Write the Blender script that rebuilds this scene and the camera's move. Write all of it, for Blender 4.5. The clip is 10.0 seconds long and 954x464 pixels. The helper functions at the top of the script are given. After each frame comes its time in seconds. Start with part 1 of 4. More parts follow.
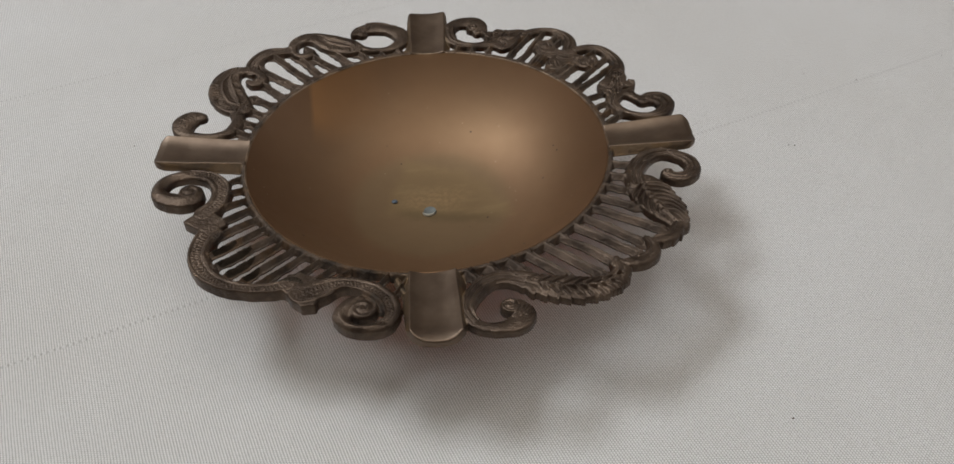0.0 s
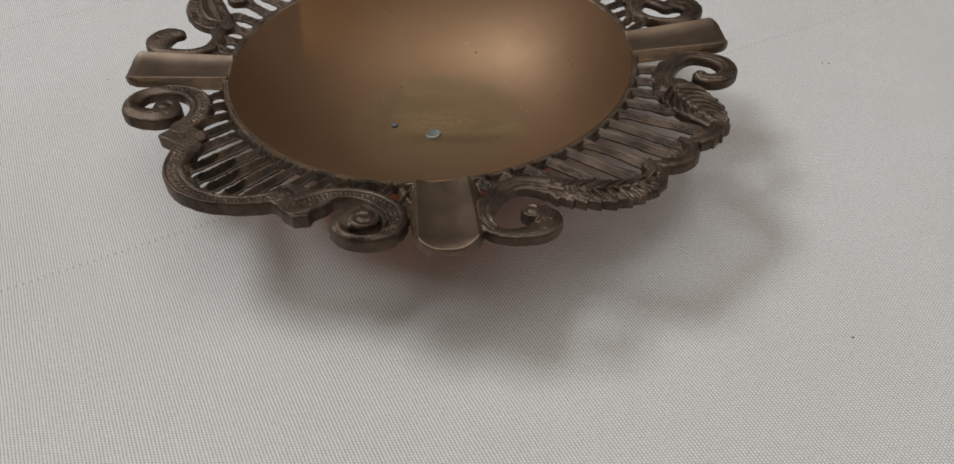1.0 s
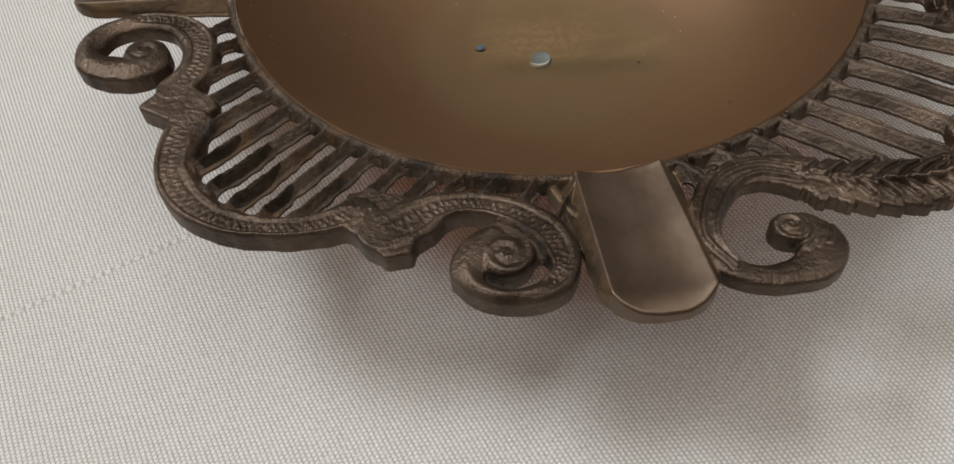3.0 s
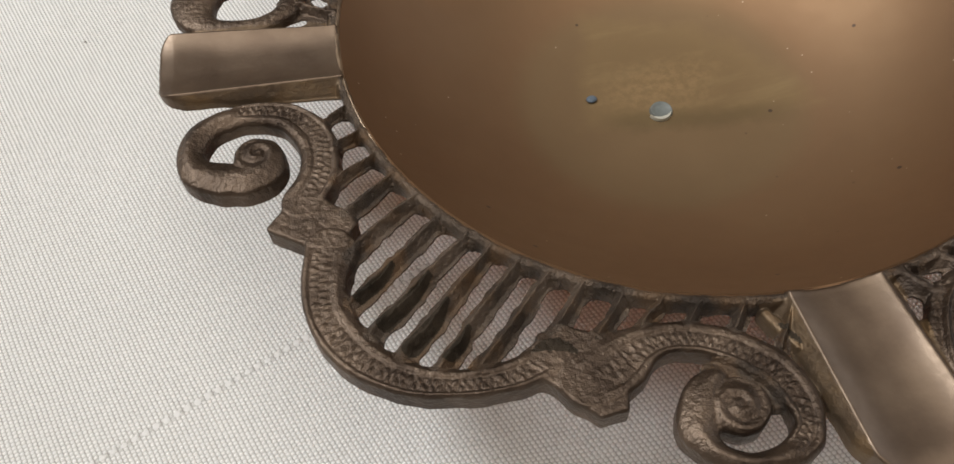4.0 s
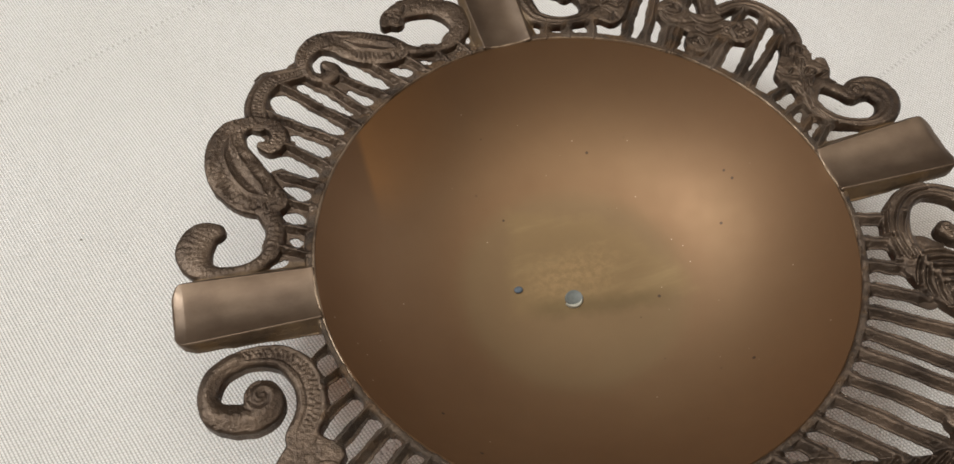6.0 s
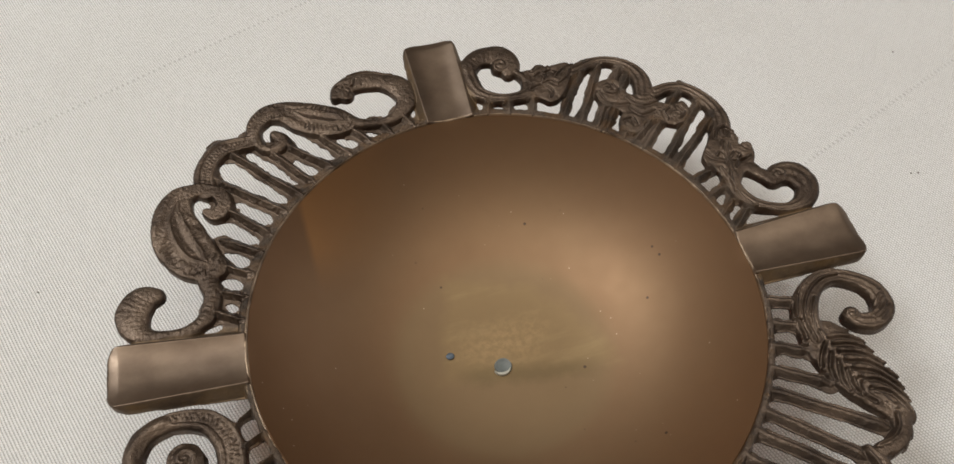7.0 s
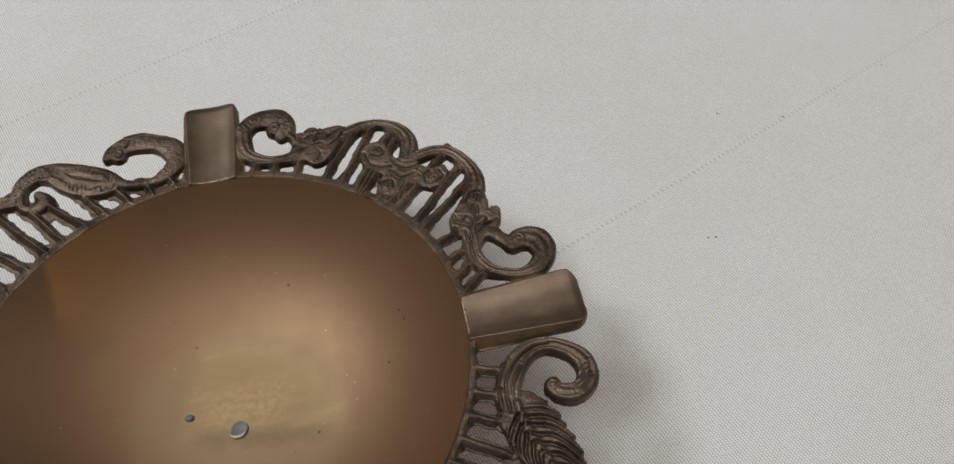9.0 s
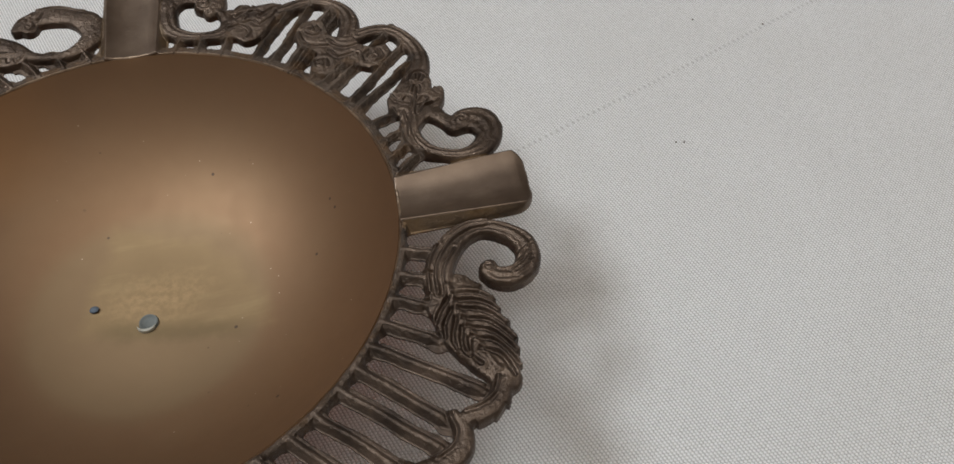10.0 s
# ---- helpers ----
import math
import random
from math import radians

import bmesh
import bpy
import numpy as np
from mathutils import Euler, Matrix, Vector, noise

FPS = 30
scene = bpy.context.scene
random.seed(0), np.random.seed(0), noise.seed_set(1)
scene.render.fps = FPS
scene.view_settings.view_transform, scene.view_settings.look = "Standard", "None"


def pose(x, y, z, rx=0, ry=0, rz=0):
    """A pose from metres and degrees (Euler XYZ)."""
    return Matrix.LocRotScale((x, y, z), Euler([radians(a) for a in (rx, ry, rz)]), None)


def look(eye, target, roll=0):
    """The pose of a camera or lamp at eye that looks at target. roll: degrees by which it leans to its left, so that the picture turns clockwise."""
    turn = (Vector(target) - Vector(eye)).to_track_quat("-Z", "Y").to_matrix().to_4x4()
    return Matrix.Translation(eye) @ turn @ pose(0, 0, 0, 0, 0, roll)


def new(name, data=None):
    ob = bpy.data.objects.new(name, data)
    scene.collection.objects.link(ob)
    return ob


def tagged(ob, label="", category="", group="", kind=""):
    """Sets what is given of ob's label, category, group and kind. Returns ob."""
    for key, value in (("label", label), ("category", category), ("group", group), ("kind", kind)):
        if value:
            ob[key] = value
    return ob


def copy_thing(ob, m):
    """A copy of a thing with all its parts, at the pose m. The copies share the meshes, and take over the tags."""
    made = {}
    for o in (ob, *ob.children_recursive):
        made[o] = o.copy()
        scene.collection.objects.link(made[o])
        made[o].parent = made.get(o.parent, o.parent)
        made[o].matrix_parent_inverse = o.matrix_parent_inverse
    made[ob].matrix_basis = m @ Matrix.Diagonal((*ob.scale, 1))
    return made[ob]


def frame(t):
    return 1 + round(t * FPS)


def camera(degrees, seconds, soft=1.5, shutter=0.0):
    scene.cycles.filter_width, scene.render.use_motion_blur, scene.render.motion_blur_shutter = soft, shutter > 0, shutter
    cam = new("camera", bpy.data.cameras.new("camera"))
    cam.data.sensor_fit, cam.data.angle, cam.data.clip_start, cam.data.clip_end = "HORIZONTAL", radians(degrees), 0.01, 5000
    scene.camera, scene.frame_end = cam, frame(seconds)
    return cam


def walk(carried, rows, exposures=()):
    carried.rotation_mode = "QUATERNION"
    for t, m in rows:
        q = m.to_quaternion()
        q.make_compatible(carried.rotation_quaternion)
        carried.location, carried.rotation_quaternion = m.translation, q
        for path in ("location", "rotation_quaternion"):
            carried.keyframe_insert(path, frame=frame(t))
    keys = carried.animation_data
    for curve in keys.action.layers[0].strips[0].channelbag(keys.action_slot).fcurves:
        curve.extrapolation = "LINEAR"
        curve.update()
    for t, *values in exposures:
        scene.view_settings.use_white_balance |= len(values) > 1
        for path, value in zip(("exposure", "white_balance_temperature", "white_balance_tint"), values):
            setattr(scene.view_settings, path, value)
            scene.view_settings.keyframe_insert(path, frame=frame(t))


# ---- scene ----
cam = camera(59.44, 10.0)
PATH = [
    (0, (0.00883, -0.17190, 0.15015), (0.01088, -0.06096, 0.04921), -2.191),
    (0.5, (0.00722, -0.17140, 0.13205), (0.01024, -0.06095, 0.03060), -2.791),
    (1, (0.00386, -0.16831, 0.12250), (0.00714, -0.05751, 0.02144), -2.878),
    (1.5, (-0.00355, -0.15916, 0.11426), (0.00067, -0.04854, 0.01304), -2.409),
    (2, (-0.00859, -0.14392, 0.10549), (-0.00370, -0.03947, -0.00206), -2.211),
    (2.2, (-0.00891, -0.13587, 0.10410), (-0.00437, -0.03562, -0.00739), -2.680),
    (3.3, (-0.02397, -0.09921, 0.09435), (-0.02022, -0.00888, -0.02534), -6.399),
    (3.5, (-0.02885, -0.09404, 0.09415), (-0.02314, -0.00534, -0.02669), -5.890),
    (4, (-0.03797, -0.08144, 0.09975), (-0.02968, 0.00181, -0.02474), -5.936),
    (4.5, (-0.04226, -0.07132, 0.10816), (-0.03125, 0.01000, -0.01740), -5.706),
    (5, (-0.04490, -0.06464, 0.11561), (-0.02805, 0.01467, -0.01059), -2.569),
    (5.5, (-0.04197, -0.06573, 0.13076), (-0.02366, 0.01478, 0.00553), -2.748),
    (6, (-0.03626, -0.07034, 0.14228), (-0.01608, 0.00931, 0.01678), -1.556),
    (6.2, (-0.03251, -0.07073, 0.14545), (-0.01134, 0.00987, 0.02073), -0.833),
    (7.3, (-0.01206, -0.07279, 0.15302), (0.00746, 0.01266, 0.03130), -0.241),
    (7.5, (-0.00228, -0.07470, 0.15328), (0.01463, 0.01188, 0.03196), -1.641),
    (8, (0.00943, -0.07904, 0.15317), (0.02900, 0.00796, 0.03256), -0.103),
    (8.5, (0.02354, -0.07964, 0.15674), (0.04032, 0.01157, 0.03884), -1.999),
    (9, (0.03672, -0.08264, 0.15181), (0.05046, 0.01063, 0.03513), -3.867),
    (9.5, (0.04059, -0.08571, 0.13930), (0.05596, 0.00584, 0.02147), -2.272),
    (10, (0.04430, -0.08882, 0.12843), (0.05905, 0.00191, 0.00990), -1.727),
]
EXPOSURES = [(0.0, -0.1, 6450, 10), (1.5, -0.13, 6500, 10), (2.2, -0.14, 6580, 10), (3.3, 0.28, 6680, 10), (4.0, 0.44, 6700, 10), (5.0, 0.47, 6850, 10), (6.0, 0.37, 6850, 10), (7.5, 0.18, 6750, 10), (8.5, 0.1, 6550, 10), (10.0, 0.01, 6350, 10)]
walk(cam, [(t, look(eye, target, roll)) for t, eye, target, roll in PATH], EXPOSURES)

# ---------------------------------------------------------------- light
world = bpy.data.worlds.new("sky")
scene.world = world
world.use_nodes = True
sky = world.node_tree.nodes.new("ShaderNodeTexSky")
sky.sky_type, sky.sun_disc = "NISHITA", False
sky.sun_elevation, sky.sun_rotation = radians(40), radians(120)
world.node_tree.links.new(sky.outputs[0], world.node_tree.nodes["Background"].inputs[0])
world.node_tree.nodes["Background"].inputs[1].default_value = 0.1


def area_lamp(name, eye, target, sx, sy, watts, colour, disk=False):
    data = bpy.data.lights.new(name, "AREA")
    data.shape = "DISK" if disk else "RECTANGLE"
    data.size, data.size_y, data.energy, data.color = sx, sy, watts, colour
    ob = new(name, data)
    ob.matrix_world = look(eye, target)
    return ob


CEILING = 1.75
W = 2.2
# broad overhead fill, an added unseen lamp that softens shadows and evens the bowl
FILL_AT = (0.10, -0.22)
# unseen key light placed along the shadow's direction; its skylight is added
KEY_OPENING = (-1.50, 0.05, -0.66, 0.89)
area_lamp("key_light", (-1.08, 0.47, CEILING + 0.05), (-1.08, 0.47, 0), 0.72, 0.72, 29.5, (0.93, 0.98, 1.03))
# window and fill light added, unseen, to lift the bowl's west wall
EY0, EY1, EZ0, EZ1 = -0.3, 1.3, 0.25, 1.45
area_lamp("east_fill_light", (W + 0.12, (EY0 + EY1) / 2, (EZ0 + EZ1) / 2), (0, (EY0 + EY1) / 2, (EZ0 + EZ1) / 2), EY1 - EY0 - 0.1, EZ1 - EZ0 - 0.1, 4.5, (1.0, 0.93, 0.85))
area_lamp("overhead_fill_light", (*FILL_AT, CEILING - 0.062), (*FILL_AT, 0), 2.0, 2.0, 13.5, (1.0, 0.955, 0.89), True)


# ---------------------------------------------------------------- materials
def material(name, colour, rough=0.5, metal=0.0):
    m = bpy.data.materials.new(name)
    m.use_nodes = True
    b = m.node_tree.nodes["Principled BSDF"]
    b.inputs["Base Color"].default_value = (*colour, 1)
    b.inputs["Roughness"].default_value, b.inputs["Metallic"].default_value = rough, metal
    return m


class Nodes:
    """Short hand for a material's node tree."""

    def __init__(self, m):
        self.t = m.node_tree
        self.b = self.t.nodes["Principled BSDF"]
        self.co = self.t.nodes.new("ShaderNodeTexCoord").outputs["Object"]

    def put(self, value, socket):
        if hasattr(value, "is_output"):
            self.t.links.new(value, socket)
        else:
            socket.default_value = value

    def noise(self, scale, detail=4, rough=0.55, co=None):
        n = self.t.nodes.new("ShaderNodeTexNoise")
        self.put(co or self.co, n.inputs["Vector"])
        n.inputs["Scale"].default_value, n.inputs["Detail"].default_value, n.inputs["Roughness"].default_value = scale, detail, rough
        return n.outputs["Fac"]

    def spots(self, scale, co=None):
        n = self.t.nodes.new("ShaderNodeTexVoronoi")
        self.put(co or self.co, n.inputs["Vector"])
        n.inputs["Scale"].default_value = scale
        return n.outputs["Distance"]

    def ramp(self, fac, *stops):
        r = self.t.nodes.new("ShaderNodeValToRGB")
        while len(r.color_ramp.elements) < len(stops):
            r.color_ramp.elements.new(0.5)
        for e, (p, c) in zip(r.color_ramp.elements, stops):
            e.position, e.color = p, (c if len(c) == 4 else (*c, 1))
        self.put(fac, r.inputs[0])
        return r.outputs[0]

    def math(self, op, a, b=0.0, c=0.0):
        n = self.t.nodes.new("ShaderNodeMath")
        n.operation = op
        for k, v in enumerate((a, b, c)):
            self.put(v, n.inputs[k])
        return n.outputs[0]

    def mix(self, fac, a, b):
        n = self.t.nodes.new("ShaderNodeMix")
        n.data_type = "RGBA"
        for v, s in ((fac, n.inputs[0]), (a, n.inputs[6]), (b, n.inputs[7])):
            self.put((*v, 1) if isinstance(v, tuple) and len(v) == 3 else v, s)
        return n.outputs[2]

    def bump(self, height, distance, strength=1.0, before=None):
        n = self.t.nodes.new("ShaderNodeBump")
        n.inputs["Strength"].default_value, n.inputs["Distance"].default_value = strength, distance
        self.put(height, n.inputs["Height"])
        if before is not None:
            self.put(before, n.inputs["Normal"])
        return n.outputs[0]

    def mapped(self, place=(0, 0, 0), turn=0.0, scale=(1, 1, 1)):
        n = self.t.nodes.new("ShaderNodeMapping")
        self.put(self.co, n.inputs["Vector"])
        n.inputs["Location"].default_value, n.inputs["Rotation"].default_value, n.inputs["Scale"].default_value = place, (0, 0, turn), scale
        return n.outputs[0]

    def axes(self, co):
        n = self.t.nodes.new("ShaderNodeSeparateXYZ")
        self.put(co, n.inputs[0])
        return n.outputs


WEAVE_TURN, WEAVE = 23.2, 0.0006


def cloth_material():
    m = material("woven_cotton", (0.8, 0.79, 0.77), 0.92)
    n = Nodes(m)
    warp = n.t.nodes.new("ShaderNodeTexNoise")
    n.put(n.co, warp.inputs["Vector"])
    warp.inputs["Scale"].default_value, warp.inputs["Detail"].default_value = 60, 3
    add = n.t.nodes.new("ShaderNodeVectorMath")
    add.operation = "MULTIPLY_ADD"
    n.put(warp.outputs["Color"], add.inputs[0])
    add.inputs[1].default_value = (0.0006, 0.0006, 0)
    n.put(n.mapped(turn=radians(-WEAVE_TURN)), add.inputs[2])
    x, y, _ = n.axes(add.outputs[0])
    k = math.pi / WEAVE
    sx, cy = n.math("SINE", n.math("MULTIPLY", x, k)), n.math("COSINE", n.math("MULTIPLY", y, 2.1 * k))
    threads = n.math("MULTIPLY_ADD", n.math("MULTIPLY", sx, cy), 0.38, n.math("MULTIPLY", n.math("ABSOLUTE", sx), 0.62))
    slub = n.noise(1400, 3)
    threads = n.math("MULTIPLY_ADD", slub, 0.35, threads)
    gap = n.ramp(threads, (0.08, (0.38, 0.365, 0.34)), (0.66, (1, 1, 1)))
    broad = n.ramp(n.noise(14, 4), (0.3, (0.78, 0.77, 0.75)), (0.7, (0.83, 0.825, 0.815)))
    # drawn-thread lines: a row of little holes between the stitches
    along_line, beside, _ = n.axes(n.mapped(turn=radians(-WEAVE_TURN)))
    row = n.math("MINIMUM", n.math("ABSOLUTE", n.math("ADD", beside, 0.0015)), n.math("ABSOLUTE", n.math("SUBTRACT", beside, 0.121)))
    hole = n.math("MULTIPLY", n.ramp(n.math("MULTIPLY", row, 1000), (0.3, (1, 1, 1)), (0.55, (0, 0, 0))),
                  n.ramp(n.math("SINE", n.math("MULTIPLY", along_line, 2 * math.pi / 0.00145)), (0.0, (0, 0, 0)), (0.5, (1, 1, 1))))
    gap = n.mix(n.math("MULTIPLY", hole, 0.34), gap, (0.3, 0.285, 0.26))
    mul = n.t.nodes.new("ShaderNodeMix")
    mul.data_type, mul.blend_type = "RGBA", "MULTIPLY"
    mul.inputs[0].default_value = 1.0
    n.put(broad, mul.inputs[6]), n.put(gap, mul.inputs[7])
    n.put(mul.outputs[2], n.b.inputs["Base Color"])
    n.put(n.bump(threads, 0.0002, 0.9), n.b.inputs["Normal"])
    n.b.inputs["Sheen Weight"].default_value = 0.15
    return m


def patina_material(name, dark, light, rough, metal, grain, rust=None):
    m = material(name, light, rough, metal)
    n = Nodes(m)
    wear, fine = n.noise(170, 5), n.noise(1500, 4)
    tone = n.mix(n.ramp(wear, (0.35, (0, 0, 0)), (0.68, (1, 1, 1))), dark, light)
    if rust:
        tone = n.mix(n.math("MULTIPLY", n.ramp(n.noise(230, 4), (0.48, (0, 0, 0)), (0.66, (1, 1, 1))), 0.6), tone, rust)
    n.put(tone, n.b.inputs["Base Color"])
    n.put(n.math("MULTIPLY_ADD", fine, 0.25, rough - 0.12), n.b.inputs["Roughness"])
    coarse = n.bump(n.math("MULTIPLY_ADD", wear, 0.35, fine), grain)
    n.put(n.bump(n.noise(5200, 2), 0.4 * grain, 1.0, coarse), n.b.inputs["Normal"])
    return m


def bowl_material():
    m = material("satin_bronze", (0.28, 0.18, 0.1), 0.5, 0.85)
    n = Nodes(m)
    tone = n.mix(n.ramp(n.noise(26, 4), (0.35, (0, 0, 0)), (0.7, (1, 1, 1))), (0.206, 0.123, 0.068), (0.234, 0.148, 0.083))
    # upper wall darker and redder: its interreflection put into the colour; orange band that ends in a sharp straight
    # streak
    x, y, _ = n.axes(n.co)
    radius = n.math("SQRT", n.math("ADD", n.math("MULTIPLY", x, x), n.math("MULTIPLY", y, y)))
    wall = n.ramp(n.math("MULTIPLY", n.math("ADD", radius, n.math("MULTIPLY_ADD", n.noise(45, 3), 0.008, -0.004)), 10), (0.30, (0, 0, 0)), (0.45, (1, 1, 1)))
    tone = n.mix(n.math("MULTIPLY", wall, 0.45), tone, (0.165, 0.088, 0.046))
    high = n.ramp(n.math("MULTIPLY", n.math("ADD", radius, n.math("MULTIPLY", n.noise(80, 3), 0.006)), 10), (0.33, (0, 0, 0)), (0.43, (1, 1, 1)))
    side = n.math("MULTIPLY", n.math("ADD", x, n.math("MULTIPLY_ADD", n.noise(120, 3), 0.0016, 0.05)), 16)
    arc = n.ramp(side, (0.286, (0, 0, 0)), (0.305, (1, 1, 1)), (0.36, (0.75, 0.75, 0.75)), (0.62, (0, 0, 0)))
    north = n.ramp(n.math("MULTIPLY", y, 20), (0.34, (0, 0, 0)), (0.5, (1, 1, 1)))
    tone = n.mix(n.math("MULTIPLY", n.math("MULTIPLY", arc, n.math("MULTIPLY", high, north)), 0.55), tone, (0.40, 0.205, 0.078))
    # a flat floor, worn lighter and more olive than the walls
    worn = n.ramp(n.math("MULTIPLY", n.math("ADD", radius, n.math("MULTIPLY", n.noise(60, 3), 0.0024)), 10), (0.205, (1, 1, 1)), (0.245, (0, 0, 0)))
    tone = n.mix(n.math("MULTIPLY", worn, 0.5), tone, (0.21, 0.154, 0.086))
    # rubbed yellowish patch: bounded by four edges, its lower one beside the rivet
    wob = n.math("MULTIPLY_ADD", n.noise(190, 5, 0.65), 0.006, -0.003)
    edges = None
    for nx, ny, far in ((-0.97, 0.24, 0.0118), (0.30, 0.95, 0.0165), (0.76, 0.65, 0.0165), (0.98, 0.2, 0.0195), (-0.13, -0.99, 0.0042)):
        d = n.math("SUBTRACT", n.math("ADD", n.math("MULTIPLY", x, nx), n.math("MULTIPLY", y, ny)), far)
        edges = d if edges is None else n.math("MAXIMUM", edges, d)
    patch = n.ramp(n.math("MULTIPLY_ADD", n.math("ADD", edges, wob), 100, 0.5), (0.32, (1, 1, 1)), (0.64, (0, 0, 0)))
    tone = n.mix(n.math("MULTIPLY", patch, 0.36), tone, (0.27, 0.19, 0.093))
    # brighter rubbed spot behind the rivet, and fine scratches
    dx, dy = n.math("MULTIPLY", n.math("SUBTRACT", x, 0.001), 0.6), n.math("SUBTRACT", y, 0.0035)
    spot = n.math("SQRT", n.math("ADD", n.math("MULTIPLY", dx, dx), n.math("MULTIPLY", dy, dy)))
    rub = n.math("MULTIPLY", n.ramp(n.math("MULTIPLY", n.math("ADD", spot, wob), 100), (0.15, (1, 1, 1)), (0.75, (0, 0, 0))), n.ramp(n.noise(900, 4, 0.7), (0.4, (0.25, 0.25, 0.25)), (0.62, (1, 1, 1))))
    tone = n.mix(n.math("MULTIPLY", rub, 0.5), tone, (0.42, 0.29, 0.15))
    streak = n.noise(1, 5, co=n.mapped(turn=radians(16), scale=(70, 420, 60)))
    tone = n.mix(n.math("MULTIPLY", n.math("MULTIPLY", patch, n.ramp(streak, (0.54, (0, 0, 0)), (0.7, (1, 1, 1)))), 0.16), tone, (0.40, 0.30, 0.16))
    # dark smear that runs east and west from the rivet
    ends = n.ramp(n.math("MULTIPLY_ADD", x, 25, 0.5), (0.24, (0, 0, 0)), (0.36, (1, 1, 1)), (0.8, (1, 1, 1)), (0.98, (0, 0, 0)))
    line = n.math("ABSOLUTE", n.math("ADD", n.math("MULTIPLY_ADD", x, 0.16, y), n.math("ADD", 0.0036, n.math("MULTIPLY", wob, 0.8))))
    smear = n.math("MULTIPLY", ends, n.ramp(n.math("MULTIPLY", line, 100), (0.05, (1, 1, 1)), (0.26, (0, 0, 0))))
    tone = n.mix(n.math("MULTIPLY", smear, 0.5), tone, (0.135, 0.1, 0.05))
    pick = n.noise(55, 2)
    for size, low, col in ((190, 0.045, (0.08, 0.055, 0.04)), (330, 0.026, (0.45, 0.36, 0.27))):
        dots = n.math("MULTIPLY", n.ramp(n.spots(size), (low, (1, 1, 1)), (low + 0.03, (0, 0, 0))), n.ramp(pick, (0.53, (0, 0, 0)), (0.57, (1, 1, 1))))
        tone = n.mix(dots, tone, col)
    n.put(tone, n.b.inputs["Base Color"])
    n.put(n.math("MULTIPLY_ADD", n.noise(300, 4), 0.10, 0.49), n.b.inputs["Roughness"])
    n.put(n.bump(n.math("ADD", n.noise(45, 3), n.math("MULTIPLY", n.noise(900, 3), 0.05)), 0.0003, 0.5), n.b.inputs["Normal"])
    return m


def plaster_material(name, colour):
    m = material(name, colour, 0.9)
    n = Nodes(m)
    n.put(n.ramp(n.noise(3, 4), (0.3, tuple(0.94 * c for c in colour)), (0.7, colour)), n.b.inputs["Base Color"])
    n.put(n.bump(n.noise(120, 4), 0.001, 0.4), n.b.inputs["Normal"])
    return m


def wood_material():
    m = material("stained_wood", (0.22, 0.12, 0.06), 0.5)
    n = Nodes(m)
    n.put(n.ramp(n.noise(1, 5, co=n.mapped(scale=(3, 40, 40))), (0.3, (0.16, 0.085, 0.045)), (0.7, (0.27, 0.16, 0.085))), n.b.inputs["Base Color"])
    return m


CLOTH = cloth_material()
RIM = patina_material("brown_cast_bronze", (0.053, 0.037, 0.027), (0.144, 0.105, 0.077), 0.4, 0.85, 0.00017)
BAR = patina_material("dirty_cast_bronze", (0.036, 0.026, 0.019), (0.15, 0.11, 0.08), 0.55, 0.6, 0.0004, (0.15, 0.085, 0.04))
FRONT = patina_material("blackened_cast_bronze", (0.05, 0.036, 0.027), (0.14, 0.101, 0.074), 0.47, 0.75, 0.00018)
REST = patina_material("polished_bronze", (0.128, 0.092, 0.067), (0.188, 0.139, 0.101), 0.42, 0.9, 0.000012)
FLANK = patina_material("golden_crust", (0.08, 0.055, 0.036), (0.165, 0.115, 0.07), 0.5, 0.7, 0.0001, (0.18, 0.11, 0.05))
UNDER = patina_material("coppery_bronze", (0.74, 0.25, 0.11), (0.86, 0.34, 0.16), 0.4, 1.0, 0.00005)
BOWL = bowl_material()
TIN = patina_material("grey_solder", (0.10, 0.112, 0.105), (0.2, 0.215, 0.205), 0.7, 0.2, 0.00008)
PLASTER = plaster_material("plaster", (0.48, 0.405, 0.33))
CRUST = patina_material("black_crust", (0.014, 0.011, 0.008), (0.055, 0.042, 0.03), 0.95, 0.0, 0.0003)
CRUST.node_tree.nodes["Principled BSDF"].inputs["Specular IOR Level"].default_value = 0.1
WHITE = plaster_material("white_paint", (0.8, 0.8, 0.79))
WOOD = wood_material()


# ---------------------------------------------------------------- mesh helpers
def mesh_of(name, bm, mat, smooth=50):
    me = bpy.data.meshes.new(name)
    bmesh.ops.recalc_face_normals(bm, faces=bm.faces)
    bm.to_mesh(me)
    bm.free()
    me.materials.append(mat)
    me.polygons.foreach_set("use_smooth", [smooth > 0] * len(me.polygons))
    if smooth:
        me.set_sharp_from_angle(angle=radians(smooth))
    return me


def part(name, bm, mat, parent, label="", smooth=50):
    """One mesh object under a thing or a part."""
    ob = new(name, mesh_of(name, bm, mat, smooth))
    ob.parent = parent
    return tagged(ob, label)


